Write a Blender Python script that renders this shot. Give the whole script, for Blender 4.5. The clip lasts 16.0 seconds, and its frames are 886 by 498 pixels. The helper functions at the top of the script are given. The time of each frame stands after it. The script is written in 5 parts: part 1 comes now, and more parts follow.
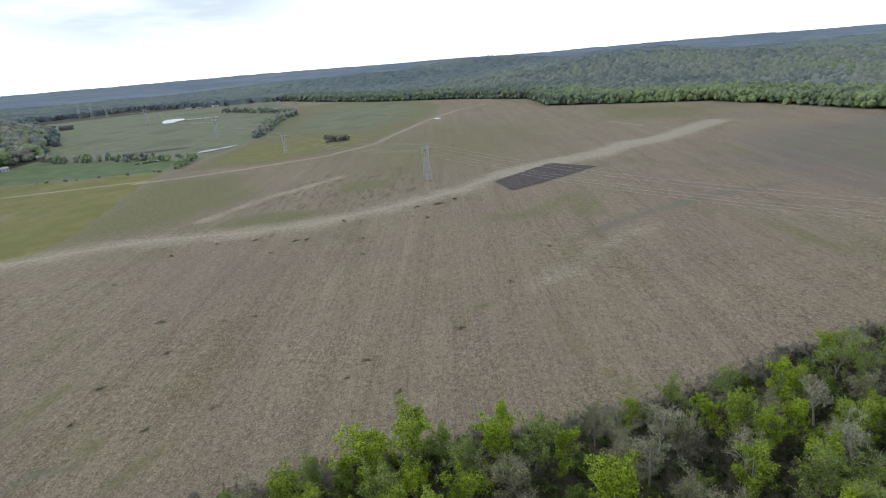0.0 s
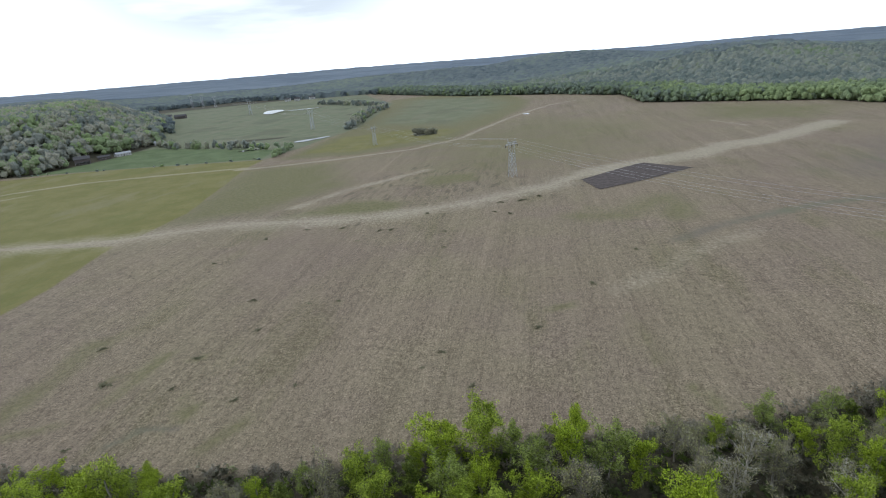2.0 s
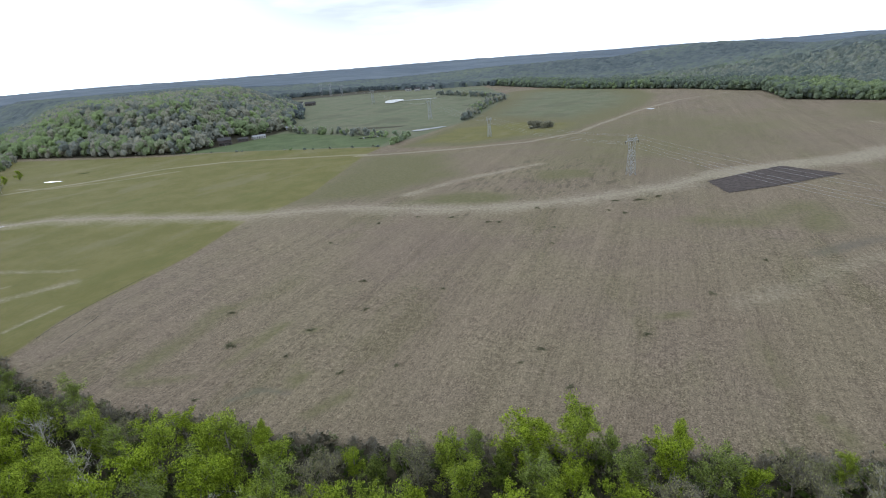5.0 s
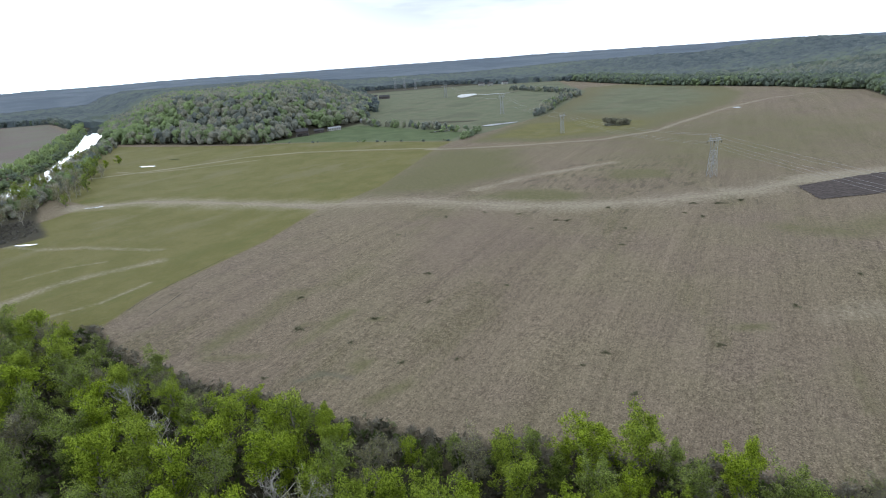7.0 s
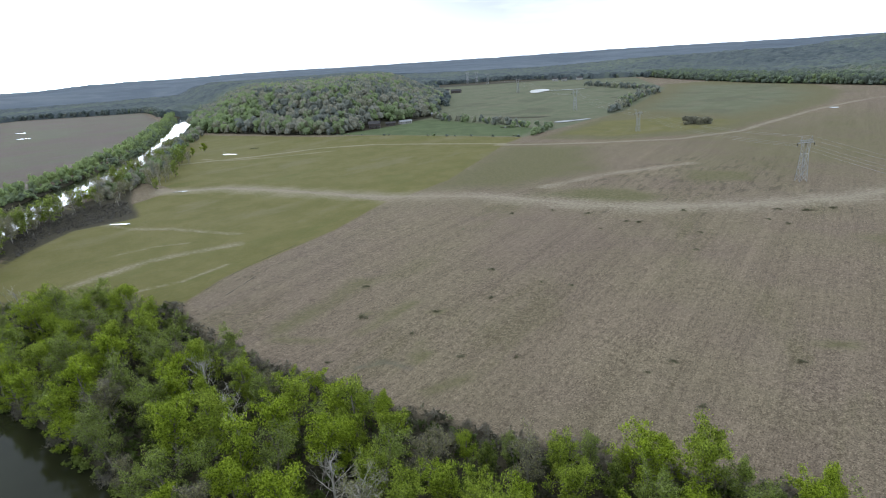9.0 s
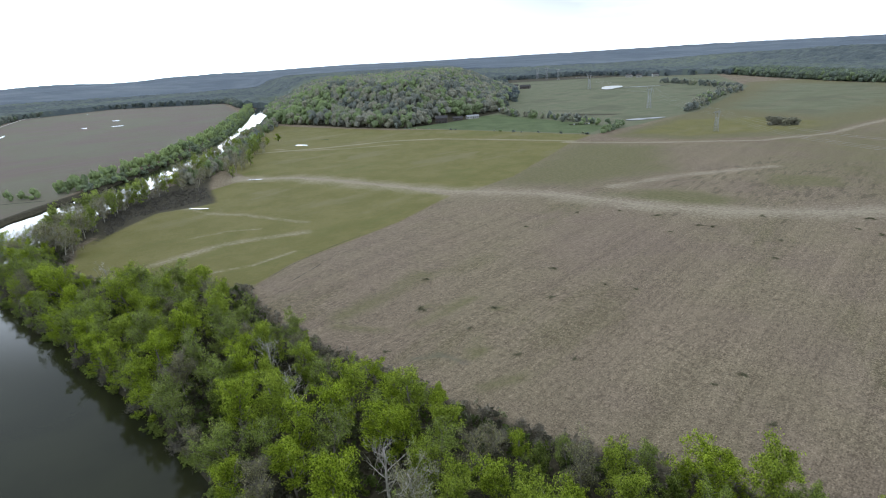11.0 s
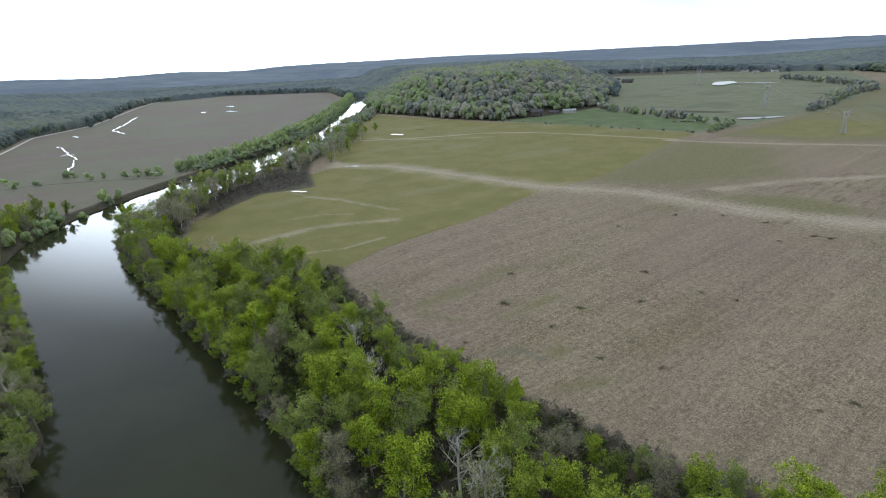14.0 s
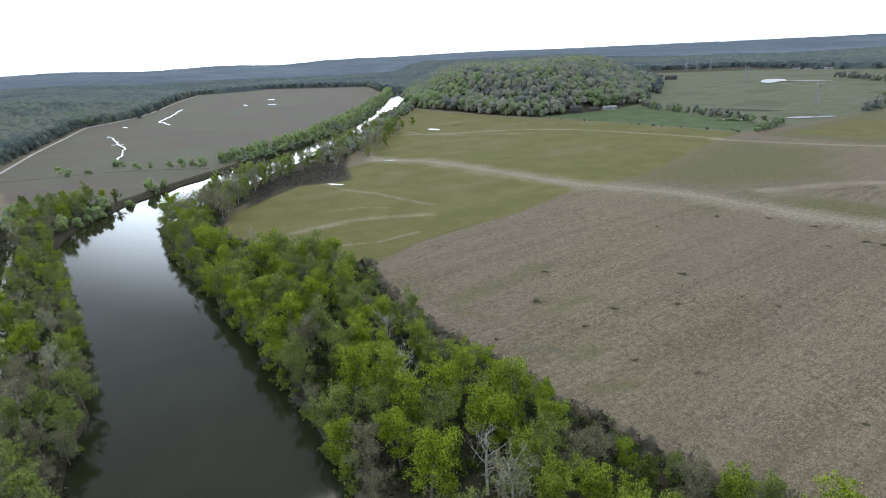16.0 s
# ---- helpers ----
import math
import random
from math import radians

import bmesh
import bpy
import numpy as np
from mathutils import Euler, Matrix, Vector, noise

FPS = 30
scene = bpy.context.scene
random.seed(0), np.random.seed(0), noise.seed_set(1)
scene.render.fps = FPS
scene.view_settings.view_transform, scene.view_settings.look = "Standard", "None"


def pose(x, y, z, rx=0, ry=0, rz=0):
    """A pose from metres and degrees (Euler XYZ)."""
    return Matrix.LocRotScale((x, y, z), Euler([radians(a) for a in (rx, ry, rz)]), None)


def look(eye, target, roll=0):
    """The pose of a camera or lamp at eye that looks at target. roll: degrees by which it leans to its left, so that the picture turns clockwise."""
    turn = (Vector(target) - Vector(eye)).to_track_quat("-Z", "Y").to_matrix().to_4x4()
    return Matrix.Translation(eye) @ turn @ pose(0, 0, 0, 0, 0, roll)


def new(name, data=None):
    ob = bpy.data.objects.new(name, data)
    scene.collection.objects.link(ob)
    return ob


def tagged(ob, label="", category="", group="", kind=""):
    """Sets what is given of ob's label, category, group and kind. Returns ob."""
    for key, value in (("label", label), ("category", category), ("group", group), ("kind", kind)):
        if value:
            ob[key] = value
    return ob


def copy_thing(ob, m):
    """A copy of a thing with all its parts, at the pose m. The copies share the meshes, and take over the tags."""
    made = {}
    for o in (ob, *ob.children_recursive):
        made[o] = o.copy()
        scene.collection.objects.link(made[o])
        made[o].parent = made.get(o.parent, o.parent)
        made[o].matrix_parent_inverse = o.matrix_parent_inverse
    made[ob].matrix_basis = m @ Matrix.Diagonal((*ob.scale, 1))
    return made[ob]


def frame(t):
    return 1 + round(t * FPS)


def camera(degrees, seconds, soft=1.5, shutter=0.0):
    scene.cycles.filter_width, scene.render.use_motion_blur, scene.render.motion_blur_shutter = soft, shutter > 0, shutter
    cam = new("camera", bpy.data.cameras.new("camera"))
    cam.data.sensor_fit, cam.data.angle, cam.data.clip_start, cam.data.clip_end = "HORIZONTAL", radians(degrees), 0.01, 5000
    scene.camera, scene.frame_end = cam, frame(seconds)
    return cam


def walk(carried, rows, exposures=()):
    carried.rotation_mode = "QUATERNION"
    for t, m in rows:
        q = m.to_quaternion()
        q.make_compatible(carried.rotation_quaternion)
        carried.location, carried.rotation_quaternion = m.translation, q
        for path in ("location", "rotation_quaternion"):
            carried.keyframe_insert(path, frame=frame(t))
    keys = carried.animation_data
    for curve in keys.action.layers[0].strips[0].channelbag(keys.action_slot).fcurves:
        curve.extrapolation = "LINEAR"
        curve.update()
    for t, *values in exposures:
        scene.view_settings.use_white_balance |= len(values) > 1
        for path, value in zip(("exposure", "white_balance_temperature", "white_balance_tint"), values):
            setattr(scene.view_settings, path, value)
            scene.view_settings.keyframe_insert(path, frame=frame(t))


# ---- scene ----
cam = camera(78.1, 16.0, soft=1.0)
PATH = [
    (0.0, pose(0, 0, 75, 70.45, 4.89, 0.00)),
    (0.5, pose(0, 0, 75, 70.53, 4.88, 2.31)),
    (1.0, pose(0, 0, 75, 70.59, 4.86, 4.37)),
    (1.5, pose(0, 0, 75, 70.64, 4.83, 6.78)),
    (2.0, pose(0, 0, 75, 70.69, 4.81, 9.02)),
    (2.5, pose(0, 0, 75, 70.73, 4.77, 10.96)),
    (3.0, pose(0, 0, 75, 70.76, 4.74, 12.98)),
    (3.5, pose(0, 0, 75, 70.79, 4.69, 14.73)),
    (4.0, pose(0, 0, 75, 70.81, 4.65, 16.76)),
    (6.5, pose(0, 0, 75, 70.87, 4.36, 26.62)),
    (7.0, pose(0, 0, 75, 70.88, 4.29, 28.33)),
    (7.5, pose(0, 0, 75, 70.88, 4.22, 30.21)),
    (8.0, pose(0, 0, 75, 70.88, 4.15, 31.89)),
    (8.5, pose(0, 0, 75, 70.88, 4.07, 33.83)),
    (9.0, pose(0, 0, 75, 70.88, 3.99, 35.60)),
    (11.5, pose(0, 0, 75, 70.82, 3.56, 44.35)),
    (12.0, pose(0, 0, 75, 70.79, 3.48, 46.16)),
    (12.5, pose(0, 0, 75, 70.77, 3.39, 47.78)),
    (13.0, pose(0, 0, 75, 70.73, 3.31, 49.63)),
    (13.5, pose(0, 0, 75, 70.69, 3.22, 51.27)),
    (14.0, pose(0, 0, 75, 70.65, 3.14, 52.26)),
    (14.5, pose(0, 0, 75, 70.60, 3.07, 53.28)),
    (15.0, pose(0, 0, 75, 70.53, 2.99, 54.23)),
    (15.5, pose(0, 0, 75, 70.46, 2.93, 55.24)),
    (16.0, pose(0, 0, 75, 70.38, 2.86, 56.11)),
]
walk(cam, PATH)

# ---- daylight: bright thin overcast ----
SUN_ELEV, SUN_AZ = 54.0, 72.0     # degrees up, and turned to the left from +y
world = bpy.data.worlds.new("sky")
scene.world = world
world.use_nodes = True
wn, wl = world.node_tree.nodes, world.node_tree.links
wn.clear()
w_out = wn.new("ShaderNodeOutputWorld")
w_bg = wn.new("ShaderNodeBackground")
w_sky = wn.new("ShaderNodeTexSky")
w_sky.sky_type = "NISHITA"
w_sky.sun_disc = False
w_sky.sun_elevation = radians(SUN_ELEV)
w_sky.sun_rotation = radians(-SUN_AZ)
w_sky.air_density, w_sky.dust_density = 1.0, 0.4
w_gain = wn.new("ShaderNodeMix")
w_gain.data_type = "RGBA"
w_gain.inputs[0].default_value = 0.8
w_gain.inputs[7].default_value = (5.5, 6.15, 7.1, 1)        # grey-blue undersides
wl.new(w_sky.outputs[0], w_gain.inputs[6])
w_co = wn.new("ShaderNodeTexCoord")
w_map = wn.new("ShaderNodeMapping")
w_map.inputs["Scale"].default_value = (1.0, 1.0, 6.0)
w_map.inputs["Location"].default_value = (0.35, 0.1, 0.2)
w_noise = wn.new("ShaderNodeTexNoise")
w_noise.inputs["Scale"].default_value = 3.0
w_noise.inputs["Detail"].default_value = 6.0
w_noise.inputs["Roughness"].default_value = 0.5
wl.new(w_co.outputs["Generated"], w_map.inputs[0])
wl.new(w_map.outputs[0], w_noise.inputs["Vector"])
w_ramp = wn.new("ShaderNodeValToRGB")
w_ramp.color_ramp.elements[0].position, w_ramp.color_ramp.elements[1].position = 0.47, 0.70
w_ramp.color_ramp.elements[0].color = (0.1, 0.1, 0.1, 1)
w_ramp.color_ramp.elements[1].color = (1, 1, 1, 1)
wl.new(w_noise.outputs["Fac"], w_ramp.inputs[0])
w_mix = wn.new("ShaderNodeMix")
w_mix.data_type = "RGBA"
w_mix.inputs[7].default_value = (9.3, 10.4, 11.8, 1)     # the lit cloud sheet
# the sheet is thin and blue-grey only over the far pasture
w_thin = wn.new("ShaderNodeVectorMath")
w_thin.operation = "DISTANCE"
w_squash = wn.new("ShaderNodeMapping")
w_squash.inputs["Scale"].default_value = (1.0, 1.0, 2.6)
wl.new(w_co.outputs["Generated"], w_squash.inputs[0])
wl.new(w_squash.outputs[0], w_thin.inputs[0])
w_thin.inputs[1].default_value = (-math.sin(radians(26)), math.cos(radians(26)), 2.6 * 0.135)
w_band = wn.new("ShaderNodeMapRange")
w_band.interpolation_type = "SMOOTHSTEP"
w_band.inputs[1].default_value, w_band.inputs[2].default_value = 0.10, 0.34
wl.new(w_thin.outputs["Value"], w_band.inputs[0])
w_most = wn.new("ShaderNodeMath")
w_most.operation = "MAXIMUM"
wl.new(w_ramp.outputs[0], w_most.inputs[0])
wl.new(w_band.outputs[0], w_most.inputs[1])
wl.new(w_most.outputs[0], w_mix.inputs[0])
wl.new(w_gain.outputs[2], w_mix.inputs[6])
# bright patch added low on the sun's bearing, far below it, to whiten the river's reflection
w_flat = wn.new("ShaderNodeMapping")
w_flat.vector_type = "POINT"
w_flat.inputs["Scale"].default_value = (1.0, 1.0, 1.9)
wl.new(w_co.outputs["Generated"], w_flat.inputs[0])
w_unit = wn.new("ShaderNodeVectorMath")
w_unit.operation = "NORMALIZE"
wl.new(w_flat.outputs[0], w_unit.inputs[0])
w_dot = wn.new("ShaderNodeVectorMath")
w_dot.operation = "DOT_PRODUCT"
w_dot.inputs[1].default_value = (-math.sin(radians(SUN_AZ)) * 0.96, math.cos(radians(SUN_AZ)) * 0.96, 0.28)
wl.new(w_unit.outputs[0], w_dot.inputs[0])
w_glow = wn.new("ShaderNodeMapRange")
w_glow.interpolation_type = "SMOOTHSTEP"
for i, v in zip((1, 2, 3, 4), (0.90, 1.0, 1.0, 5.0)):
    w_glow.inputs[i].default_value = v
wl.new(w_dot.outputs["Value"], w_glow.inputs[0])
# thicker and bluer cloud higher up
w_sep = wn.new("ShaderNodeSeparateXYZ")
wl.new(w_co.outputs["Generated"], w_sep.inputs[0])
w_up = wn.new("ShaderNodeValToRGB")
w_up.color_ramp.elements[0].position, w_up.color_ramp.elements[1].position = 0.10, 0.42
w_up.color_ramp.elements[0].color = (1, 1, 1, 1)
w_up.color_ramp.elements[1].color = (0.64, 0.67, 0.71, 1)
wl.new(w_sep.outputs["Z"], w_up.inputs[0])
w_high = wn.new("ShaderNodeMix")
w_high.data_type, w_high.blend_type = "RGBA", "MULTIPLY"
w_high.inputs[0].default_value = 1.0
wl.new(w_mix.outputs[2], w_high.inputs[6])
wl.new(w_up.outputs[0], w_high.inputs[7])
w_lit = wn.new("ShaderNodeVectorMath")
w_lit.operation = "SCALE"
wl.new(w_high.outputs[2], w_lit.inputs[0])
wl.new(w_glow.outputs[0], w_lit.inputs["Scale"])
wl.new(w_lit.outputs[0], w_bg.inputs[0])
w_bg.inputs[1].default_value = 0.128
wl.new(w_bg.outputs[0], w_out.inputs[0])

sun = new("sun", bpy.data.lights.new("sun", "SUN"))
sun.data.energy, sun.data.angle, sun.data.color = 0.95, radians(24), (1.0, 0.96, 0.9)
saz, sel = radians(SUN_AZ), radians(SUN_ELEV)
sun.matrix_world = look((-math.sin(saz) * math.cos(sel) * 400, math.cos(saz) * math.cos(sel) * 400, 400 * math.sin(sel)), (0, 0, 0))


# ---- materials ----
class Nodes:
    """A short hand for node materials."""

    def __init__(self, name):
        self.m = bpy.data.materials.new(name)
        self.m.use_nodes = True
        self.n, self.l = self.m.node_tree.nodes, self.m.node_tree.links
        self.bsdf = self.n["Principled BSDF"]
        self.out = self.n["Material Output"]
        self.bsdf.inputs["Specular IOR Level"].default_value = 0.2
        self.place = self.n.new("ShaderNodeNewGeometry").outputs["Position"]

    def put(self, socket, v):
        if isinstance(v, bpy.types.NodeSocket):
            self.l.new(v, socket)
        else:
            socket.default_value = (*v, 1) if isinstance(v, tuple) and len(v) == 3 and socket.type == "RGBA" else v

    def math(self, op, a, b=0.0, clamp=False):
        q = self.n.new("ShaderNodeMath")
        q.operation, q.use_clamp = op, clamp
        self.put(q.inputs[0], a), self.put(q.inputs[1], b)
        return q.outputs[0]

    def mix(self, f, a, b, blend="MIX"):
        q = self.n.new("ShaderNodeMix")
        q.data_type, q.blend_type = "RGBA", blend
        self.put(q.inputs[0], f), self.put(q.inputs[6], a), self.put(q.inputs[7], b)
        return q.outputs[2]

    def mapped(self, scale=(1, 1, 1), turn=0.0, vector=None):
        q = self.n.new("ShaderNodeMapping")
        q.inputs["Scale"].default_value = scale
        q.inputs["Rotation"].default_value = (0, 0, radians(turn))
        self.l.new(vector or self.place, q.inputs[0])
        return q.outputs[0]

    def noise(self, scale, detail=3.0, rough=0.55, vector=None):
        q = self.n.new("ShaderNodeTexNoise")
        q.inputs["Scale"].default_value, q.inputs["Detail"].default_value, q.inputs["Roughness"].default_value = scale, detail, rough
        self.l.new(vector or self.place, q.inputs["Vector"])
        return q.outputs["Fac"]

    def step(self, v, lo, hi, to_lo=0.0, to_hi=1.0):
        q = self.n.new("ShaderNodeMapRange")
        q.interpolation_type = "SMOOTHSTEP"
        self.put(q.inputs[0], v)
        for i, x in zip((1, 2, 3, 4), (lo, hi, to_lo, to_hi)):
            q.inputs[i].default_value = x
        return q.outputs[0]

    def ramp(self, f, *stops):
        q = self.n.new("ShaderNodeValToRGB")
        e = q.color_ramp.elements
        while len(e) < len(stops):
            e.new(0.5)
        for el, (p, c) in zip(e, stops):
            el.position, el.color = p, (*c, 1)
        self.put(q.inputs[0], f)
        return q.outputs[0]

    def attr(self, name):
        q = self.n.new("ShaderNodeAttribute")
        q.attribute_name = name
        return q.outputs["Fac"]

    def island(self):
        return self.n.new("ShaderNodeNewGeometry").outputs["Random Per Island"]

    def random(self):
        return self.n.new("ShaderNodeObjectInfo").outputs["Random"]

    def bump(self, height, strength, distance):
        q = self.n.new("ShaderNodeBump")
        q.inputs["Strength"].default_value, q.inputs["Distance"].default_value = strength, distance
        self.l.new(height, q.inputs["Height"])
        self.l.new(q.outputs[0], self.bsdf.inputs["Normal"])

    def done(self, color, rough=0.85):
        self.put(self.bsdf.inputs["Base Color"], color)
        self.put(self.bsdf.inputs["Roughness"], rough)
        return self.m


ROWS_TURN = 10.0      # degrees: the way in which the fields are worked


def ground_material():
    n = Nodes("farm_ground")
    rows = n.mapped((1.0, 0.22, 1.0), -ROWS_TURN)
    long_rows = n.mapped((1.0, 0.05, 1.0), -ROWS_TURN)
    wide = n.noise(0.11, 5.0, 0.6, long_rows)    # passes of the harvester
    fine = n.noise(0.9, 4.0, 0.65, rows)         # rows of stubble
    tuft = n.noise(0.62, 6.0, 0.78)              # straw lying in tufts
    speck = n.noise(2.6, 3.0, 0.7)
    large = n.noise(0.012, 4.0, 0.6)
    mid = n.noise(0.05, 4.0, 0.6)
    patch = n.noise(0.035, 6.0, 0.68, n.mapped((1, 0.28, 1), -ROWS_TURN))
    ragged = n.math("SUBTRACT", n.math("ADD", n.math("MULTIPLY", mid, 0.5), n.math("MULTIPLY", tuft, 0.5)), 0.5)

    def cover(name, soft=0.5, rag=1.1):
        a = n.math("ADD", n.attr(name), n.math("MULTIPLY", ragged, rag))
        return n.step(a, 0.5 - soft / 2, 0.5 + soft / 2)

    blend = n.math("ADD", n.math("MULTIPLY", wide, 0.16), n.math("ADD", n.math("MULTIPLY", tuft, 0.52), n.math("MULTIPLY", fine, 0.32)))
    straw = n.ramp(blend, (0.38, (0.122, 0.100, 0.067)), (0.5, (0.202, 0.168, 0.117)), (0.63, (0.292, 0.246, 0.176)))
    straw = n.mix(n.step(large, 0.45, 0.6, 0, 0.42), straw, n.mix(n.step(tuft, 0.38, 0.62), (0.135, 0.104, 0.086), (0.23, 0.18, 0.152)))
    straw = n.mix(n.step(patch, 0.51, 0.64, 0, 0.55), straw, n.mix(n.step(tuft, 0.38, 0.62), (0.082, 0.08, 0.034), (0.178, 0.162, 0.085)))
    straw = n.mix(n.step(tuft, 0.56, 0.68, 0, 0.4), straw, (0.36, 0.305, 0.22))
    straw = n.mix(n.step(speck, 0.36, 0.47, 0.8, 0), straw, (0.06, 0.048, 0.032))
    straw = n.mix(n.step(speck, 0.56, 0.64, 0, 0.65), straw, (0.42, 0.365, 0.262))
    stalks = n.noise(1.7, 5.0, 0.85, n.mapped((1.0, 0.45, 1.0), -ROWS_TURN))      # standing stalks and the gaps between them
    straw = n.mix(n.step(stalks, 0.38, 0.47, 0.62, 0), straw, (0.085, 0.068, 0.045))
    straw = n.mix(n.step(stalks, 0.55, 0.64, 0, 0.5), straw, (0.36, 0.312, 0.225))
    swath = n.noise(0.16, 3.0, 0.6, n.mapped((1.0, 0.02, 1.0), -ROWS_TURN))       # swaths thick and thin with straw
    straw = n.mix(n.math("MULTIPLY", n.step(swath, 0.44, 0.62, 0.0, 0.17), n.step(mid, 0.40, 0.62)), straw, (0.31, 0.265, 0.188))
    straw = n.mix(n.math("MULTIPLY", n.step(swath, 0.34, 0.48, 0.20, 0.0), n.step(mid, 0.60, 0.42)), straw, (0.115, 0.096, 0.062))
    straw = n.mix(n.step(n.noise(0.35, 5.0, 0.78, n.mapped((0.5, 1.0, 1), -ROWS_TURN)), 0.55, 0.66, 0, 0.42), straw, (0.088, 0.074, 0.05))
    spots = n.math("ADD", n.noise(0.3, 3.0, 0.6, n.mapped((1.1, 0.22, 1), -ROWS_TURN)), n.math("MULTIPLY", n.attr("tufts"), 0.17))
    straw = n.mix(n.step(spots, 0.68, 0.78, 0, 0.55), straw, (0.078, 0.07, 0.044))
    drill = n.noise(0.85, 2.0, 0.5, n.mapped((1.0, 0.012, 1.0), -ROWS_TURN))      # drilled rows, a few metres apart
    dash = n.noise(1.3, 3.0, 0.7, n.mapped((1.0, 0.35, 1.0), -ROWS_TURN))
    straw = n.mix(n.math("MULTIPLY", n.step(drill, 0.46, 0.60), n.step(dash, 0.46, 0.60, 0.05, 0.42)), straw, (0.10, 0.083, 0.058))
    straw = n.mix(1.0, straw, n.mix(n.step(n.noise(0.018, 3.0, 0.5), 0.42, 0.58), (0.995, 0.962, 0.915), (0.995, 0.938, 0.935)), "MULTIPLY")
    weedy = n.mix(n.step(tuft, 0.35, 0.65), (0.104, 0.099, 0.045), (0.175, 0.158, 0.08))
    col = n.mix(cover("weedy", 0.9, 1.6), straw, weedy)
    crop = n.mix(n.step(mid, 0.35, 0.65), (0.136, 0.130, 0.038), (0.166, 0.150, 0.053))
    crop = n.mix(n.step(tuft, 0.52, 0.72, 0, 0.45), crop, (0.22, 0.19, 0.092))
    crop = n.mix(n.step(fine, 0.5, 0.68, 0, 0.35), crop, (0.085, 0.092, 0.035))
    thin = n.noise(0.021, 6.0, 0.7, n.mapped((1.0, 0.4, 1.0), -62.0))      # thin stand, the ground showing through
    crop = n.mix(n.step(thin, 0.52, 0.66, 0, 0.5), crop, (0.195, 0.172, 0.098))
    crop = n.mix(n.step(thin, 0.34, 0.46, 0.4, 0), crop, (0.112, 0.125, 0.034))
    col = n.mix(cover("crop", 0.35, 0.7), col, crop)
    past = n.mix(n.step(mid, 0.3, 0.7), (0.114, 0.130, 0.076), (0.150, 0.160, 0.099))
    past = n.mix(n.step(patch, 0.48, 0.62, 0, 0.5), past, (0.168, 0.158, 0.105))
    past = n.mix(n.step(large, 0.54, 0.62, 0, 0.45), past, (0.085, 0.088, 0.055))
    past = n.mix(n.step(tuft, 0.55, 0.72, 0, 0.5), past, (0.15, 0.148, 0.085))
    col = n.mix(cover("pasture", 0.5, 0.8), col, past)
    lush = n.mix(n.step(mid, 0.35, 0.65), (0.078, 0.108, 0.046), (0.108, 0.14, 0.064))
    col = n.mix(cover("lush", 0.5, 0.8), col, lush)
    pale = n.mix(n.step(tuft, 0.35, 0.65), (0.235, 0.20, 0.145), (0.37, 0.325, 0.24))
    col = n.mix(n.math("MULTIPLY", cover("pale", 0.8, 1.5), 0.85), col, pale)
    soil = n.mix(n.step(tuft, 0.35, 0.7), (0.118, 0.093, 0.078), (0.166, 0.134, 0.114))
    soil = n.mix(n.step(wide, 0.45, 0.65, 0, 0.4), soil, (0.175, 0.15, 0.125))
    soil = n.mix(n.step(patch, 0.46, 0.62, 0, 0.7), soil, (0.125, 0.122, 0.078))
    soil = n.mix(n.step(large, 0.48, 0.62, 0, 0.45), soil, (0.13, 0.132, 0.085))
    soil = n.mix(n.step(n.noise(0.0045, 4.0, 0.6), 0.46, 0.60, 0, 0.6), soil, (0.132, 0.138, 0.090))
    col = n.mix(cover("soil", 0.5, 0.8), col, soil)
    dark = n.mix(n.step(tuft, 0.35, 0.65), (0.035, 0.032, 0.02), (0.075, 0.066, 0.042))
    col = n.mix(cover("litter", 0.6, 0.9), col, dark)
    n.bump(n.math("ADD", n.math("MULTIPLY", tuft, 0.7), n.math("MULTIPLY", fine, 0.5)), 1.0, 0.5)
    return n.done(col, 0.95)


def leaf_material(name, dark, light, glow=0.35):
    """Spring leaves: every leaf cluster a little different, each tree of its own hue."""
    n = Nodes(name)
    col = n.mix(n.step(n.island(), 0.0, 1.0, 0.0, 1.0), tuple(c * 0.62 for c in dark), tuple(c * 1.12 for c in light))
    tree = n.random()
    col = n.mix(n.step(tree, 0.2, 1.0, 0.0, 0.28), col, n.mix(n.island(), (0.115, 0.145, 0.045), (0.26, 0.28, 0.11)))
    n.put(n.bsdf.inputs["Base Color"], col)
    n.bsdf.inputs["Roughness"].default_value = 0.6
    tr = n.n.new("ShaderNodeBsdfTranslucent")
    n.put(tr.inputs["Color"], col)
    mx = n.n.new("ShaderNodeMixShader")
    mx.inputs[0].default_value = glow
    n.l.new(n.bsdf.outputs[0], mx.inputs[1]), n.l.new(tr.outputs[0], mx.inputs[2])
    n.l.new(mx.outputs[0], n.out.inputs["Surface"])
    return n.m


def bark_material(name, a, b):
    n = Nodes(name)
    k = n.noise(1.6, 5.0, 0.65, n.mapped((1, 1, 0.3)))
    n.bump(k, 0.6, 0.05)
    return n.done(n.mix(n.step(k, 0.38, 0.62), a, b), 0.9)


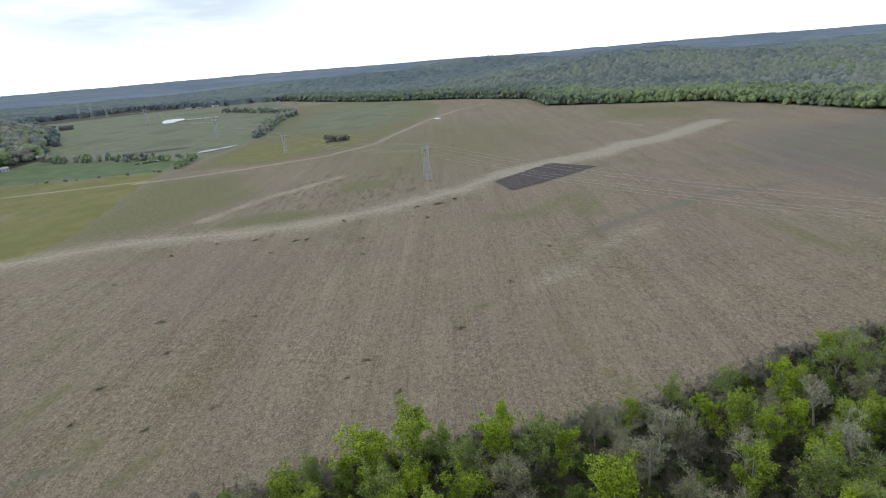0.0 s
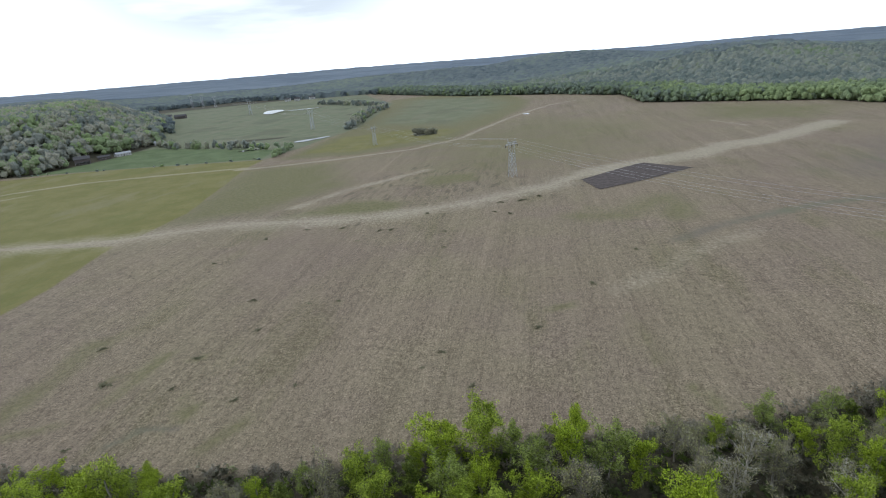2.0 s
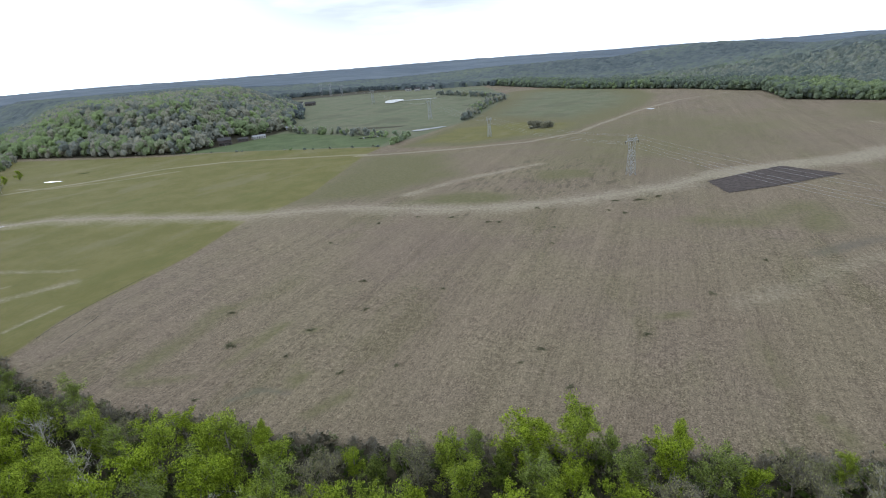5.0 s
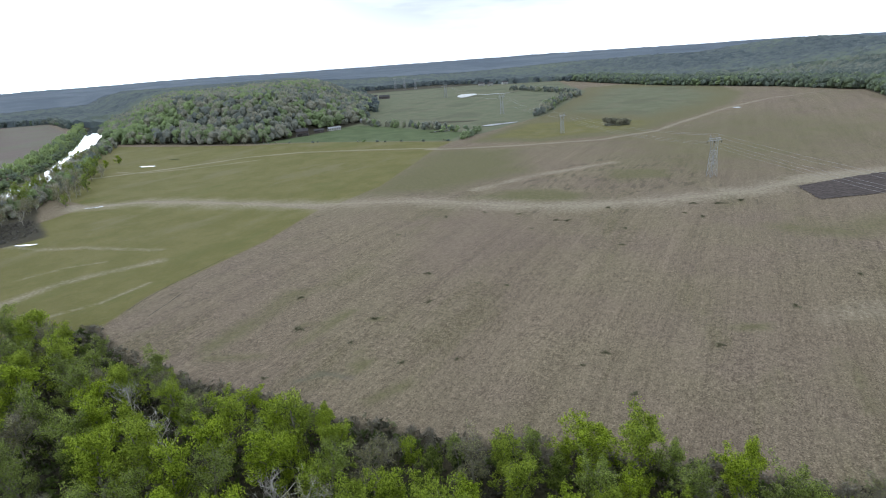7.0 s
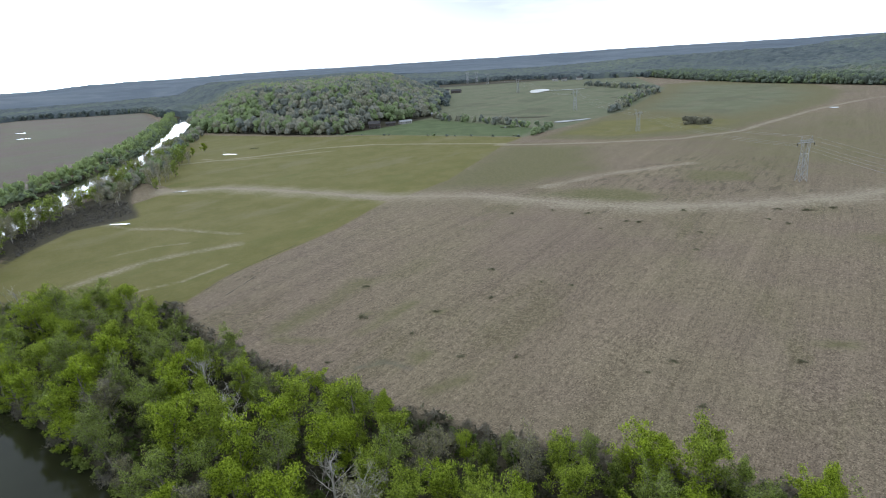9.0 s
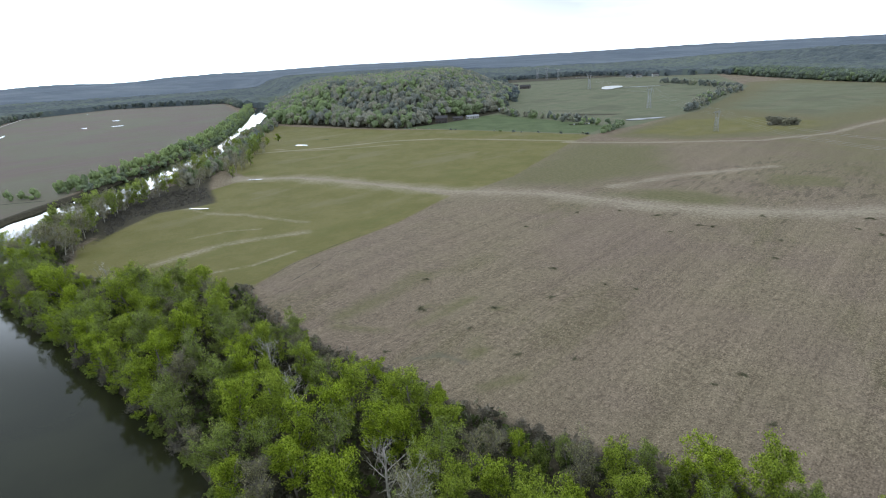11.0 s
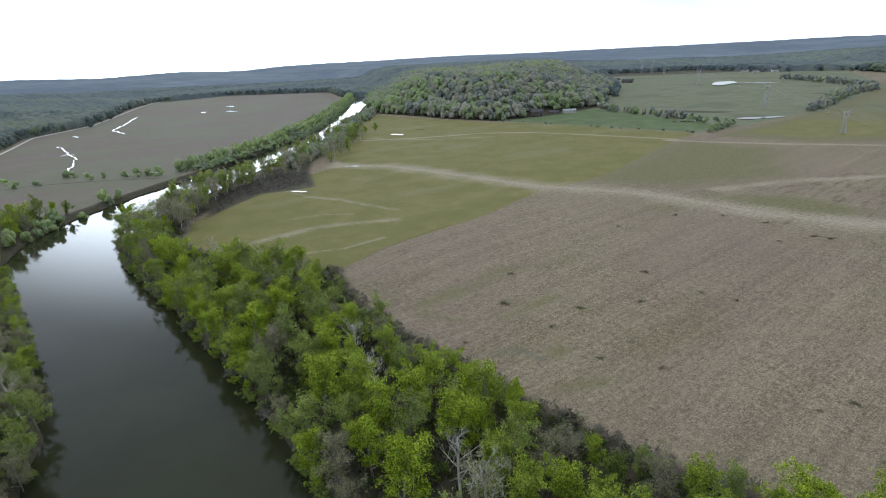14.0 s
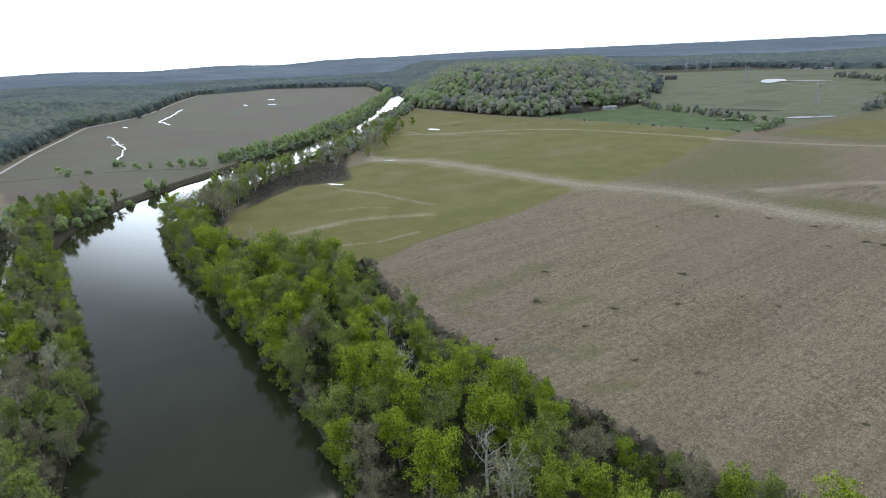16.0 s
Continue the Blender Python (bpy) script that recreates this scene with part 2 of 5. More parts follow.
def wood_mass_material(name, stops):
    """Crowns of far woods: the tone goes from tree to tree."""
    n = Nodes(name)
    tone = n.attr("tone")
    grain = n.noise(0.45, 4.0, 0.7)
    f = n.math("ADD", n.math("MULTIPLY", tone, 0.8), n.math("MULTIPLY", n.math("SUBTRACT", grain, 0.5), 0.7), True)
    n.bump(grain, 1.0, 2.0)
    col = n.ramp(f, *stops)
    n.done(col, 0.9)
    tr = n.n.new("ShaderNodeBsdfTranslucent")
    n.put(tr.inputs["Color"], col)
    mx = n.n.new("ShaderNodeMixShader")
    mx.inputs[0].default_value = 0.32
    n.l.new(n.bsdf.outputs[0], mx.inputs[1]), n.l.new(tr.outputs[0], mx.inputs[2])
    n.l.new(mx.outputs[0], n.out.inputs["Surface"])
    return n.m


def water_material(name, murk, ripple, gloss=0.5):
    n = Nodes(name)
    n.bsdf.inputs["IOR"].default_value = 1.33
    n.bsdf.inputs["Specular IOR Level"].default_value = gloss
    r = n.noise(0.5, 4.0, 0.6, n.mapped((1, 1, 1)))
    b = n.noise(0.045, 3.0, 0.5)
    n.bump(n.math("ADD", n.math("MULTIPLY", r, 0.3), b), ripple, 0.12)
    return n.done(n.mix(n.step(b, 0.35, 0.65), murk, tuple(c * 1.25 for c in murk)), 0.06)


def plain_material(name, a, b, rough=0.7, scale=3.0, metal=0.0):
    n = Nodes(name)
    k = n.noise(scale, 4.0, 0.6)
    n.bsdf.inputs["Metallic"].default_value = metal
    n.bump(k, 0.3, 0.02)
    return n.done(n.mix(n.step(k, 0.35, 0.65), a, b), rough)


M_GROUND = ground_material()
M_LEAF = {
    "bright": leaf_material("fresh_spring_leaves", (0.142, 0.215, 0.012), (0.425, 0.53, 0.05), 0.45),
    "olive": leaf_material("olive_spring_leaves", (0.138, 0.195, 0.034), (0.372, 0.455, 0.105), 0.45),
    "bud": leaf_material("budding_grey_leaves", (0.185, 0.18, 0.088), (0.365, 0.35, 0.175), 0.38),
    "deep": leaf_material("deep_green_leaves", (0.085, 0.125, 0.018), (0.215, 0.275, 0.05), 0.42),
}
M_BARK = bark_material("grey_brown_bark", (0.16, 0.138, 0.112), (0.30, 0.272, 0.232))
M_PALE_BARK = bark_material("pale_sycamore_bark", (0.27, 0.245, 0.20), (0.53, 0.50, 0.44))
M_TWIG = bark_material("grey_twigs", (0.15, 0.134, 0.108), (0.26, 0.24, 0.195))
# spring tones with some blue and lightness added, standing in for haze
M_WOODS = wood_mass_material("hazed_spring_woods", ((0.0, (0.218, 0.250, 0.225)), (0.22, (0.295, 0.312, 0.268)), (0.40, (0.430, 0.408, 0.318)), (0.54, (0.275, 0.345, 0.185)), (1.0, (0.395, 0.500, 0.205))))
# blue-grey stops: distance haze painted into the base colour
M_FAR = wood_mass_material("haze_blue_woods", ((0.0, (0.148, 0.188, 0.236)), (0.5, (0.195, 0.240, 0.290)), (1.0, (0.260, 0.305, 0.345))))
# greens pulled towards blue-grey, haze painted into the colour
M_MID = wood_mass_material("haze_tinted_woods", ((0.0, (0.125, 0.158, 0.172)), (0.35, (0.188, 0.224, 0.228)), (0.65, (0.225, 0.268, 0.222)), (1.0, (0.305, 0.352, 0.240))))
# ridge tones lightened beyond the leaves' own colour to imitate haze
M_RIDGE = wood_mass_material("ridge_woods", ((0.0, (0.125, 0.165, 0.155)), (0.35, (0.200, 0.236, 0.210)), (0.55, (0.300, 0.318, 0.265)), (0.75, (0.195, 0.262, 0.155)), (1.0, (0.282, 0.360, 0.195))))
M_BRUSH = wood_mass_material("bare_brush", ((0.0, (0.084, 0.077, 0.070)), (0.5, (0.138, 0.130, 0.119)), (1.0, (0.192, 0.185, 0.169))))
M_LONE = wood_mass_material("budding_thicket", ((0.0, (0.20, 0.195, 0.14)), (0.5, (0.29, 0.28, 0.195)), (1.0, (0.35, 0.35, 0.22))))
M_EDGE = wood_mass_material("field_edge_brush", ((0.0, (0.165, 0.150, 0.115)), (0.5, (0.250, 0.228, 0.178)), (0.8, (0.215, 0.225, 0.120)), (1.0, (0.26, 0.285, 0.135))))
# brush colours darkened so the gaps between the trees read as shade
M_SHADE_UNDER = wood_mass_material("undergrowth", ((0.0, (0.062, 0.062, 0.042)), (0.4, (0.112, 0.108, 0.074)), (0.65, (0.072, 0.102, 0.026)), (1.0, (0.135, 0.185, 0.042))))
M_GREENBELT = wood_mass_material("bank_woods", ((0.0, (0.245, 0.295, 0.215)), (0.5, (0.340, 0.425, 0.195)), (1.0, (0.470, 0.565, 0.235))))
M_BELT = wood_mass_material("bottomland_woods", ((0.0, (0.178, 0.216, 0.178)), (0.5, (0.248, 0.312, 0.165)), (1.0, (0.350, 0.430, 0.200))))
M_FURROW = plain_material("dark_furrow_soil", (0.05, 0.046, 0.034), (0.09, 0.082, 0.06), 0.95, 1.2)
M_RIVER = water_material("river_water", (0.020, 0.0215, 0.0105), 0.03, 0.28)
M_POND = water_material("pond_water", (0.05, 0.05, 0.035), 0.02)
M_STEEL = plain_material("galvanised_steel", (0.35, 0.36, 0.37), (0.46, 0.47, 0.48), 0.55, 2.0, 0.35)
M_WIRE = plain_material("aluminium_wire", (0.32, 0.32, 0.32), (0.42, 0.42, 0.42), 0.4, 1.0, 0.5)
M_GRAVEL = plain_material("pale_gravel", (0.33, 0.32, 0.30), (0.46, 0.45, 0.42), 0.95, 0.6)
M_TILLED = plain_material("tilled_dark_soil", (0.055, 0.044, 0.041), (0.095, 0.078, 0.071), 0.95, 0.5)
M_WALL = plain_material("white_siding", (0.40, 0.39, 0.38), (0.52, 0.51, 0.49), 0.6, 0.8)
M_WALL_RED = plain_material("brown_siding", (0.085, 0.07, 0.066), (0.13, 0.108, 0.10), 0.7, 0.8)
M_ROOF = plain_material("dark_shingle_roof", (0.05, 0.048, 0.05), (0.09, 0.087, 0.09), 0.85, 1.2)
M_ROOF_METAL = plain_material("pale_metal_roof", (0.24, 0.25, 0.27), (0.32, 0.33, 0.35), 0.5, 0.6)
M_GLASS = plain_material("window_glass", (0.02, 0.024, 0.03), (0.03, 0.035, 0.04), 0.08, 0.3)
M_WEED = plain_material("dark_weeds", (0.088, 0.09, 0.05), (0.15, 0.142, 0.085), 0.9, 2.0)


# ---- helpers for meshes ----
def mesh_of(name, verts, faces, material, smooth=False):
    me = bpy.data.meshes.new(name)
    verts = np.asarray(verts, np.float32)
    faces = np.asarray(faces, np.int32)
    k = faces.shape[1]
    me.vertices.add(len(verts))
    me.vertices.foreach_set("co", verts.ravel())
    me.loops.add(faces.size)
    me.loops.foreach_set("vertex_index", faces.ravel())
    me.polygons.add(len(faces))
    me.polygons.foreach_set("loop_start", np.arange(0, faces.size, k, dtype=np.int32))
    me.polygons.foreach_set("use_smooth", np.full(len(faces), smooth, bool))
    me.update(calc_edges=True)
    me.validate()
    me.materials.append(material)
    return me


def point_value(me, name, values):
    a = me.attributes.new(name, "FLOAT", "POINT")
    a.data.foreach_set("value", np.asarray(values, np.float32))


def part(name, me, parent, label=""):
    ob = new(name, me)
    ob.parent = parent
    return tagged(ob, label)


def smooth(v, lo, hi):
    s = np.clip((np.asarray(v, float) - lo) / (hi - lo), 0, 1)
    return s * s * (3 - 2 * s)


def to_segments(x, y, line):
    """The distance from points to a polyline, and how far along it (in vertices) the nearest point lies."""
    best, along = np.full(np.shape(x), 1e9), np.zeros(np.shape(x))
    for i, ((ax, ay), (bx, by)) in enumerate(zip(line[:-1], line[1:])):
        dx, dy = bx - ax, by - ay
        s = np.clip(((x - ax) * dx + (y - ay) * dy) / (dx * dx + dy * dy), 0, 1)
        d = np.hypot(x - ax - s * dx, y - ay - s * dy)
        along = np.where(d < best, i + s, along)
        best = np.minimum(best, d)
    return best, along


def inside(x, y, poly):
    """How deep points lie inside a polygon, in metres; negative outside."""
    d, _ = to_segments(x, y, poly + poly[:1])
    odd = np.zeros(np.shape(x), bool)
    for (ax, ay), (bx, by) in zip(poly, poly[1:] + poly[:1]):
        cross = (ay > y) != (by > y)
        odd ^= cross & (x < (bx - ax) * (y - ay) / ((by - ay) or 1e-9) + ax)
    return np.where(odd, d, -d)


def hashed(i, j, k=0):
    v = np.sin(np.asarray(i) * 127.1 + np.asarray(j) * 311.7 + k * 74.7) * 43758.5453
    return v - np.floor(v)


def lumps(x, y, size, k=0):
    """Smooth value noise in 0..1."""
    u, v = np.asarray(x) / size, np.asarray(y) / size
    i, j = np.floor(u), np.floor(v)
    a, b = smooth(u - i, 0, 1), smooth(v - j, 0, 1)
    return ((hashed(i, j, k) * (1 - a) + hashed(i + 1, j, k) * a) * (1 - b)
            + (hashed(i, j + 1, k) * (1 - a) + hashed(i + 1, j + 1, k) * a) * b)


# ---- the plan, in metres; the camera hangs over (0, 0) ----
RIVER = [(1466, 508), (684, 234), (371, 88), (147, 5), (0, -16), (-59, 0), (-98, 5), (-137, 8), (-176, 7.2), (-215, 5.4), (-256, 1), (-296, 2), (-331, 15), (-363, 37),
         (-386, 63), (-411, 88), (-441, 124), (-473, 157), (-521, 203), (-582, 262), (-668, 333), (-792, 416), (-1090, 615), (-1230, 705)]
RIVER_HALF = [21.6, 21.6, 21.6, 21.6, 27.0, 28.0, 24.6, 22.0, 21.0, 21.0, 21.6, 23.5, 25.0, 27.0, 27.0, 25.0, 23.5, 21.0, 19.5, 18.0, 17.0, 17.0, 19.0, 20.0]
WATER_Z = -2.2
BANK_WOOD = [(-316, 62), (-262, 46), (-232, 54), (-182, 84), (-143, 75), (-111, 76), (-75, 78), (-48, 81), (-27, 88), (0, 93), (25, 97), (50, 104), (80, 117), (112, 127), (170, 150),
             (300, 190), (300, 100), (150, 35), (0, 16), (-60, 28), (-100, 29.5), (-140, 30.5), (-180, 28.5), (-220, 26.5), (-262, 24.5), (-300, 29)]
WEST_WOOD = [(-20, -45), (-60, -30), (-100, -18), (-140, -13), (-180, -15), (-262, -20), (-320, -22), (-370, 0), (-384, 6), (-398, -20), (-330, -60), (-200, -70), (-60, -95)]
FIELD_EDGE = [(-316, 62), (-262, 46), (-232, 54), (-182, 84), (-143, 75), (-111, 76), (-75, 78), (-48, 81), (-27, 88), (0, 93), (25, 97), (50, 104), (80, 117), (112, 127), (170, 150)]
CROP_NEAR = [(-181, 84), (-191, 110), (-196, 174), (-210, 228), (-257, 228), (-302, 223), (-350, 214), (-382, 193), (-371, 160), (-334, 140), (-342, 112), (-325, 88), (-314, 74), (-300, 60), (-262, 48), (-232, 56)]
CROP_FAR = [(-207, 240), (-208, 288), (-246, 430), (-250, 470), (-325, 467), (-413, 463), (-490, 437), (-660, 424), (-760, 425), (-640, 352), (-560, 290), (-470, 212), (-382, 197), (-350, 218), (-302, 227), (-257, 232)]
PASTURE = [(-250, 472), (-325, 467), (-413, 463), (-495, 450), (-490, 545), (-520, 700), (-740, 1000), (-1060, 1400), (-880, 1560), (-600, 1400), (-440, 1420), (-270, 1050), (-225, 690), (-240, 540)]
GREEN_STRIP = [(-232, 462), (-156, 466), (-80, 520), (-62, 590), (-42, 666), (-20, 760), (-8, 902), (-65, 1113), (-213, 1204), (-300, 1150), (-260, 950), (-230, 690)]
WOODS_A = [(-850, 480), (-760, 438), (-690, 442), (-572, 440), (-489, 452), (-474, 500), (-466, 545), (-476, 640), (-560, 760), (-700, 980), (-1000, 1300), (-1400, 1700), (-2600, 2200), (-2600, 1350), (-1900, 1040), (-1180, 705)]
WOODS_B = [(-404, 1400), (-145, 1110), (29, 985), (126, 878), (133, 750), (190, 712), (297, 645), (336, 560), (358, 495), (420, 380), (700, 330), (2600, 900), (4200, 2500), (2500, 4200), (-600, 4300), (-900, 2200)]
OPP_FIELD = [(-458, 94), (-416, 55), (-399, 36), (-389, 18), (-374, 0), (-366, -24), (-420, -44), (-510, -56), (-590, -60), (-697, -40), (-954, 14), (-1075, 100), (-1708, 316), (-1772, 532), (-1447, 705), (-1095, 560), (-830, 412), (-680, 306), (-606, 243), (-546, 181), (-498, 130)]
LEVEE = [(-480, -80), (-578, -60), (-697, -40), (-954, 14), (-1075, 100), (-1400, 208), (-1708, 316), (-1780, 400)]
TRACK = [(-384, 192), (-350, 214), (-302, 223), (-257, 229), (-217, 237), (-184, 251), (-160, 259), (-130, 261), (-100, 261), (-71, 268), (-43, 281), (-18, 298), (3, 314), (30, 345)]
TRACK_2 = [(30, 345), (79, 375), (110, 392), (134, 418), (160, 425), (188, 449), (235, 494)]
TRACK_FAR = [(-500, 262), (-455, 318), (-426, 372), (-385, 402), (-329, 417), (-247, 432), (-251, 424), (-210, 436), (-170, 450), (-110, 480), (-74, 530), (-56, 597), (-36, 666), (-13, 735), (20, 806), (80, 880)]
TRACK_MID = [(-500, 290), (-465, 294), (-428, 324), (-396, 364)]


def terrain(x, y):
    x, y = np.asarray(x, float), np.asarray(y, float)
    r = np.hypot(x, y)
    a = (33 + 9 * lumps(x, y, 160, 15)) * smooth(inside(x, y, WOODS_A), 0, 120)
    side = x / (r + 1)
    crest = np.interp(side, [-0.22, -0.06, 0.06, 0.16, 0.26, 0.36, 0.43, 0.50, 0.62], [14, 24, 34, 43, 48, 42, 26, 18, 15])
    b = crest * smooth(inside(x, y, WOODS_B), 90, 560) * (0.80 + 0.36 * lumps(x, y, 210, 3)) * (1 - 0.9 * smooth(r, 1250, 1700))
    b = np.maximum(b, 46 * np.exp(-((x - 110) / 330) ** 2 - ((y - 1950) / 300) ** 2) + 26 * np.exp(-((x + 330) / 260) ** 2 - ((y - 1700) / 120) ** 2))
    rise = np.interp(-x / (r + 1), [-0.6, -0.2, 0.17, 0.5, 0.77, 1.0], [2, 8, 28, 40, 54, 53])      # the land climbs to the west
    far = rise * smooth(r, 1500, 4100) * (0.85 + 0.3 * lumps(x, y, 900, 1)) + 5 * smooth(r, 800, 2200) * lumps(x, y, 300, 2) + 20 * smooth(r, 1500, 2000) * (lumps(x, y, 520, 12) - 0.45)
    z = np.maximum(np.maximum(a, b), far)
    opp = 26 * smooth(inside(x, y, [(-470, -90), (-578, -75), (-697, -52), (-954, 0), (-1075, 85), (-1708, 300), (-2600, 500), (-2600, -900), (-600, -900)]), 10, 420)
    z = np.maximum(z, opp)
    d, along = to_segments(x, y, RIVER)
    half = np.interp(along, range(len(RIVER)), RIVER_HALF)
    d = d - half + 3.0 * (lumps(x, y, 14, 5) - 0.5)
    bank = -5.0 + 5.0 * np.clip((d + 3) / 5, 0, 1)
    near = d < 2
    z = np.where(near, np.minimum(z, 0) + bank, z)
    return z + 0.5 * (lumps(x, y, 45, 7) - 0.5) * (d > 12)


def spaced(*spans):
    out = [spans[0][0]]
    for lo, hi, gap in spans:
        k = max(1, round((hi - lo) / gap))
        out += [lo + (hi - lo) * (i + 1) / k for i in range(k)]
    return np.array(out)


def build_ground():
    xs = spaced((-4900, -2000, 100), (-2000, -1000, 25), (-1000, -560, 8), (-560, 240, 3.0), (240, 520, 8), (520, 1600, 40), (1600, 4900, 110))
    ys = spaced((-4900, -900, 200), (-900, -150, 30), (-150, -40, 6), (-40, 480, 3.0), (480, 760, 6), (760, 1600, 15), (1600, 4900, 90))
    X, Y = np.meshgrid(xs, ys)
    x, y = X.ravel(), Y.ravel()
    z = terrain(x, y)
    nx, ny = len(xs), len(ys)
    k = (np.arange(ny - 1)[:, None] * nx + np.arange(nx - 1)[None, :]).ravel()
    me = mesh_of("ground", np.c_[x, y, z], np.c_[k, k + 1, k + nx + 1, k + nx], M_GROUND, True)

    def area(poly, soft):
        return smooth(inside(x, y, poly), -soft, soft)

    def strip(line, width, soft):
        return 1 - smooth(to_segments(x, y, line)[0], width - soft, width + soft)

    crop = np.maximum.reduce([area(CROP_NEAR, 4), area(CROP_FAR, 4), 0.6 * area([(-232, 478), (-160, 480), (-90, 540), (-70, 610), (-150, 640), (-225, 600)], 25)])
    point_value(me, "crop", crop)
    pasture = np.maximum(area(PASTURE, 8), 0.62 * area([(-225, 690), (-90, 620), (-40, 760), (-30, 900), (-90, 1100), (-260, 1120)], 60))
    point_value(me, "pasture", np.maximum(pasture, 0.0))
    weedy = np.maximum.reduce([0.92 * area([(-208, 262), (-246, 425), (-170, 435), (-125, 340), (-160, 280)], 30), 0.75 * area([(-140, 268), (-90, 268), (-75, 290), (-110, 300)], 10),
                               0.75 * area([(150, 560), (230, 520), (300, 600), (180, 690)], 40), 0.55 * area([(-60, 330), (60, 400), (120, 560), (0, 700), (-120, 500)], 60), 0.8 * area(GREEN_STRIP, 12), 0.9 * area([(-120, 268), (-76, 275), (-72, 290), (-95, 300), (-122, 290)], 8), 0.7 * area([(-75, 330), (-36, 335), (-40, 365), (-75, 360)], 8),
                               # weeds in streaks and spots
                               0.74 * strip([(-109, 100), (-109, 110), (-108, 124)], 2.2, 3), 0.9 * strip([(-83, 94), (-84, 103)], 0.7, 1.5), 0.72 * strip([(-73, 86), (-68, 96)], 2.2, 2.5), 0.74 * strip([(-87, 97), (-89, 106)], 1.2, 2),
                               0.62 * strip([(-134, 92), (-134, 111), (-137, 129)], 5, 6), 0.7 * strip([(-130, 85), (-115, 92)], 1.5, 2.5), 0.8 * strip([(28, 133), (28, 123)], 1.0, 2.2), 0.66 * strip([(126, 214), (131, 187), (136, 176)], 4, 6),
                               0.72 * strip([(33, 114), (37, 105)], 1.6, 2.5), 0.62 * strip([(18, 251), (39, 251), (65, 283), (62, 246)], 8, 9), 0.68 * strip([(25, 149), (29, 125)], 1.2, 2.5), 0.72 * strip([(2, 153), (10, 157)], 1.5, 2.5), 0.78 * strip([(101, 138), (104, 139)], 1.5, 2),
                               0.8 * strip([(-117, 111), (-115, 112)], 1.8, 1.8), 0.8 * strip([(-97, 123), (-95, 124)], 1.8, 1.8)])
    point_value(me, "weedy", weedy)
    point_value(me, "lush", area([(-500, 450), (-413, 465), (-256, 476), (-262, 530), (-330, 556), (-455, 600), (-490, 560)], 6))
    pale = np.maximum.reduce([0.88 * strip(TRACK, 3.6, 4), 0.6 * strip(TRACK, 12, 11), 0.85 * strip(TRACK_2, 12, 10), 0.72 * strip(TRACK_FAR, 3.5, 4), 0.6 * strip(TRACK_MID, 2.5, 3),
                              0.58 * strip([(-242, 73), (-242, 87), (-243, 103), (-235, 121), (-224, 138)], 3.6, 3.5), 0.8 * strip([(-211, 83), (-203, 100), (-204, 119)], 0.9, 1.8),
                              0.66 * strip([(-335, 126), (-307, 130), (-286, 139), (-239, 149)], 1.8, 3), 0.6 * strip([(-268, 100), (-262, 118), (-250, 130)], 1.0, 2), 0.8 * strip([(-400, 195), (-382, 188)], 2.5, 3),
                              0.65 * strip([(-140, 290), (-120, 330), (-80, 380)], 5, 6), 0.7 * strip([(158, 548), (174, 506)], 2.5, 3),
                              0.42 * strip([(25, 167), (47, 190), (65, 208), (87, 226)], 5, 6)])
    point_value(me, "pale", pale)
    point_value(me, "tufts", np.maximum.reduce([area([(-135, 300), (-60, 288), (-10, 320), (-25, 420), (-100, 410)], 15), 0.6 * strip(TRACK, 26, 14)]))
    point_value(me, "soil", np.maximum(area(OPP_FIELD, 3), np.maximum.reduce([0.62 * area([(190, 200), (140, 330), (230, 440), (360, 470), (420, 250)], 60),
                               0.62 * strip([(53, 214), (71, 230), (90, 241), (123, 258), (166, 270)], 5, 7), 0.6 * strip([(-96, 85), (-92, 92), (-83, 93)], 2, 2.5)])))
    d, along = to_segments(x, y, RIVER)
    d = d - np.interp(along, range(len(RIVER)), RIVER_HALF)
    litter = np.maximum.reduce([1 - smooth(d, 4, 9), area(BANK_WOOD, 5), area(WEST_WOOD, 6), area(WOODS_A, 8), area(WOODS_B, 8), smooth(np.hypot(x, y), 1500, 1650) * (1 - area(OPP_FIELD, 10)), 0.72 * area([(-352, 604), (-300, 622), (-296, 640), (-360, 630)], 7), 0.66 * area([(-318, 868), (-282, 878), (-300, 905)], 8),
                                0.8 * area([(-430, 190), (-380, 165), (-330, 145), (-345, 110), (-310, 64), (-330, 40), (-372, 70), (-410, 130)], 4) , 0.9 * area([(-335, 82), (-300, 66), (-322, 90), (-338, 112), (-330, 140), (-372, 162), (-395, 150), (-365, 105)], 3)])
    point_value(me, "litter", litter)
    return tagged(new("ground", me), "flat stubble fields, green crop and pasture of a river plain", "ground", kind="structure")


build_ground()


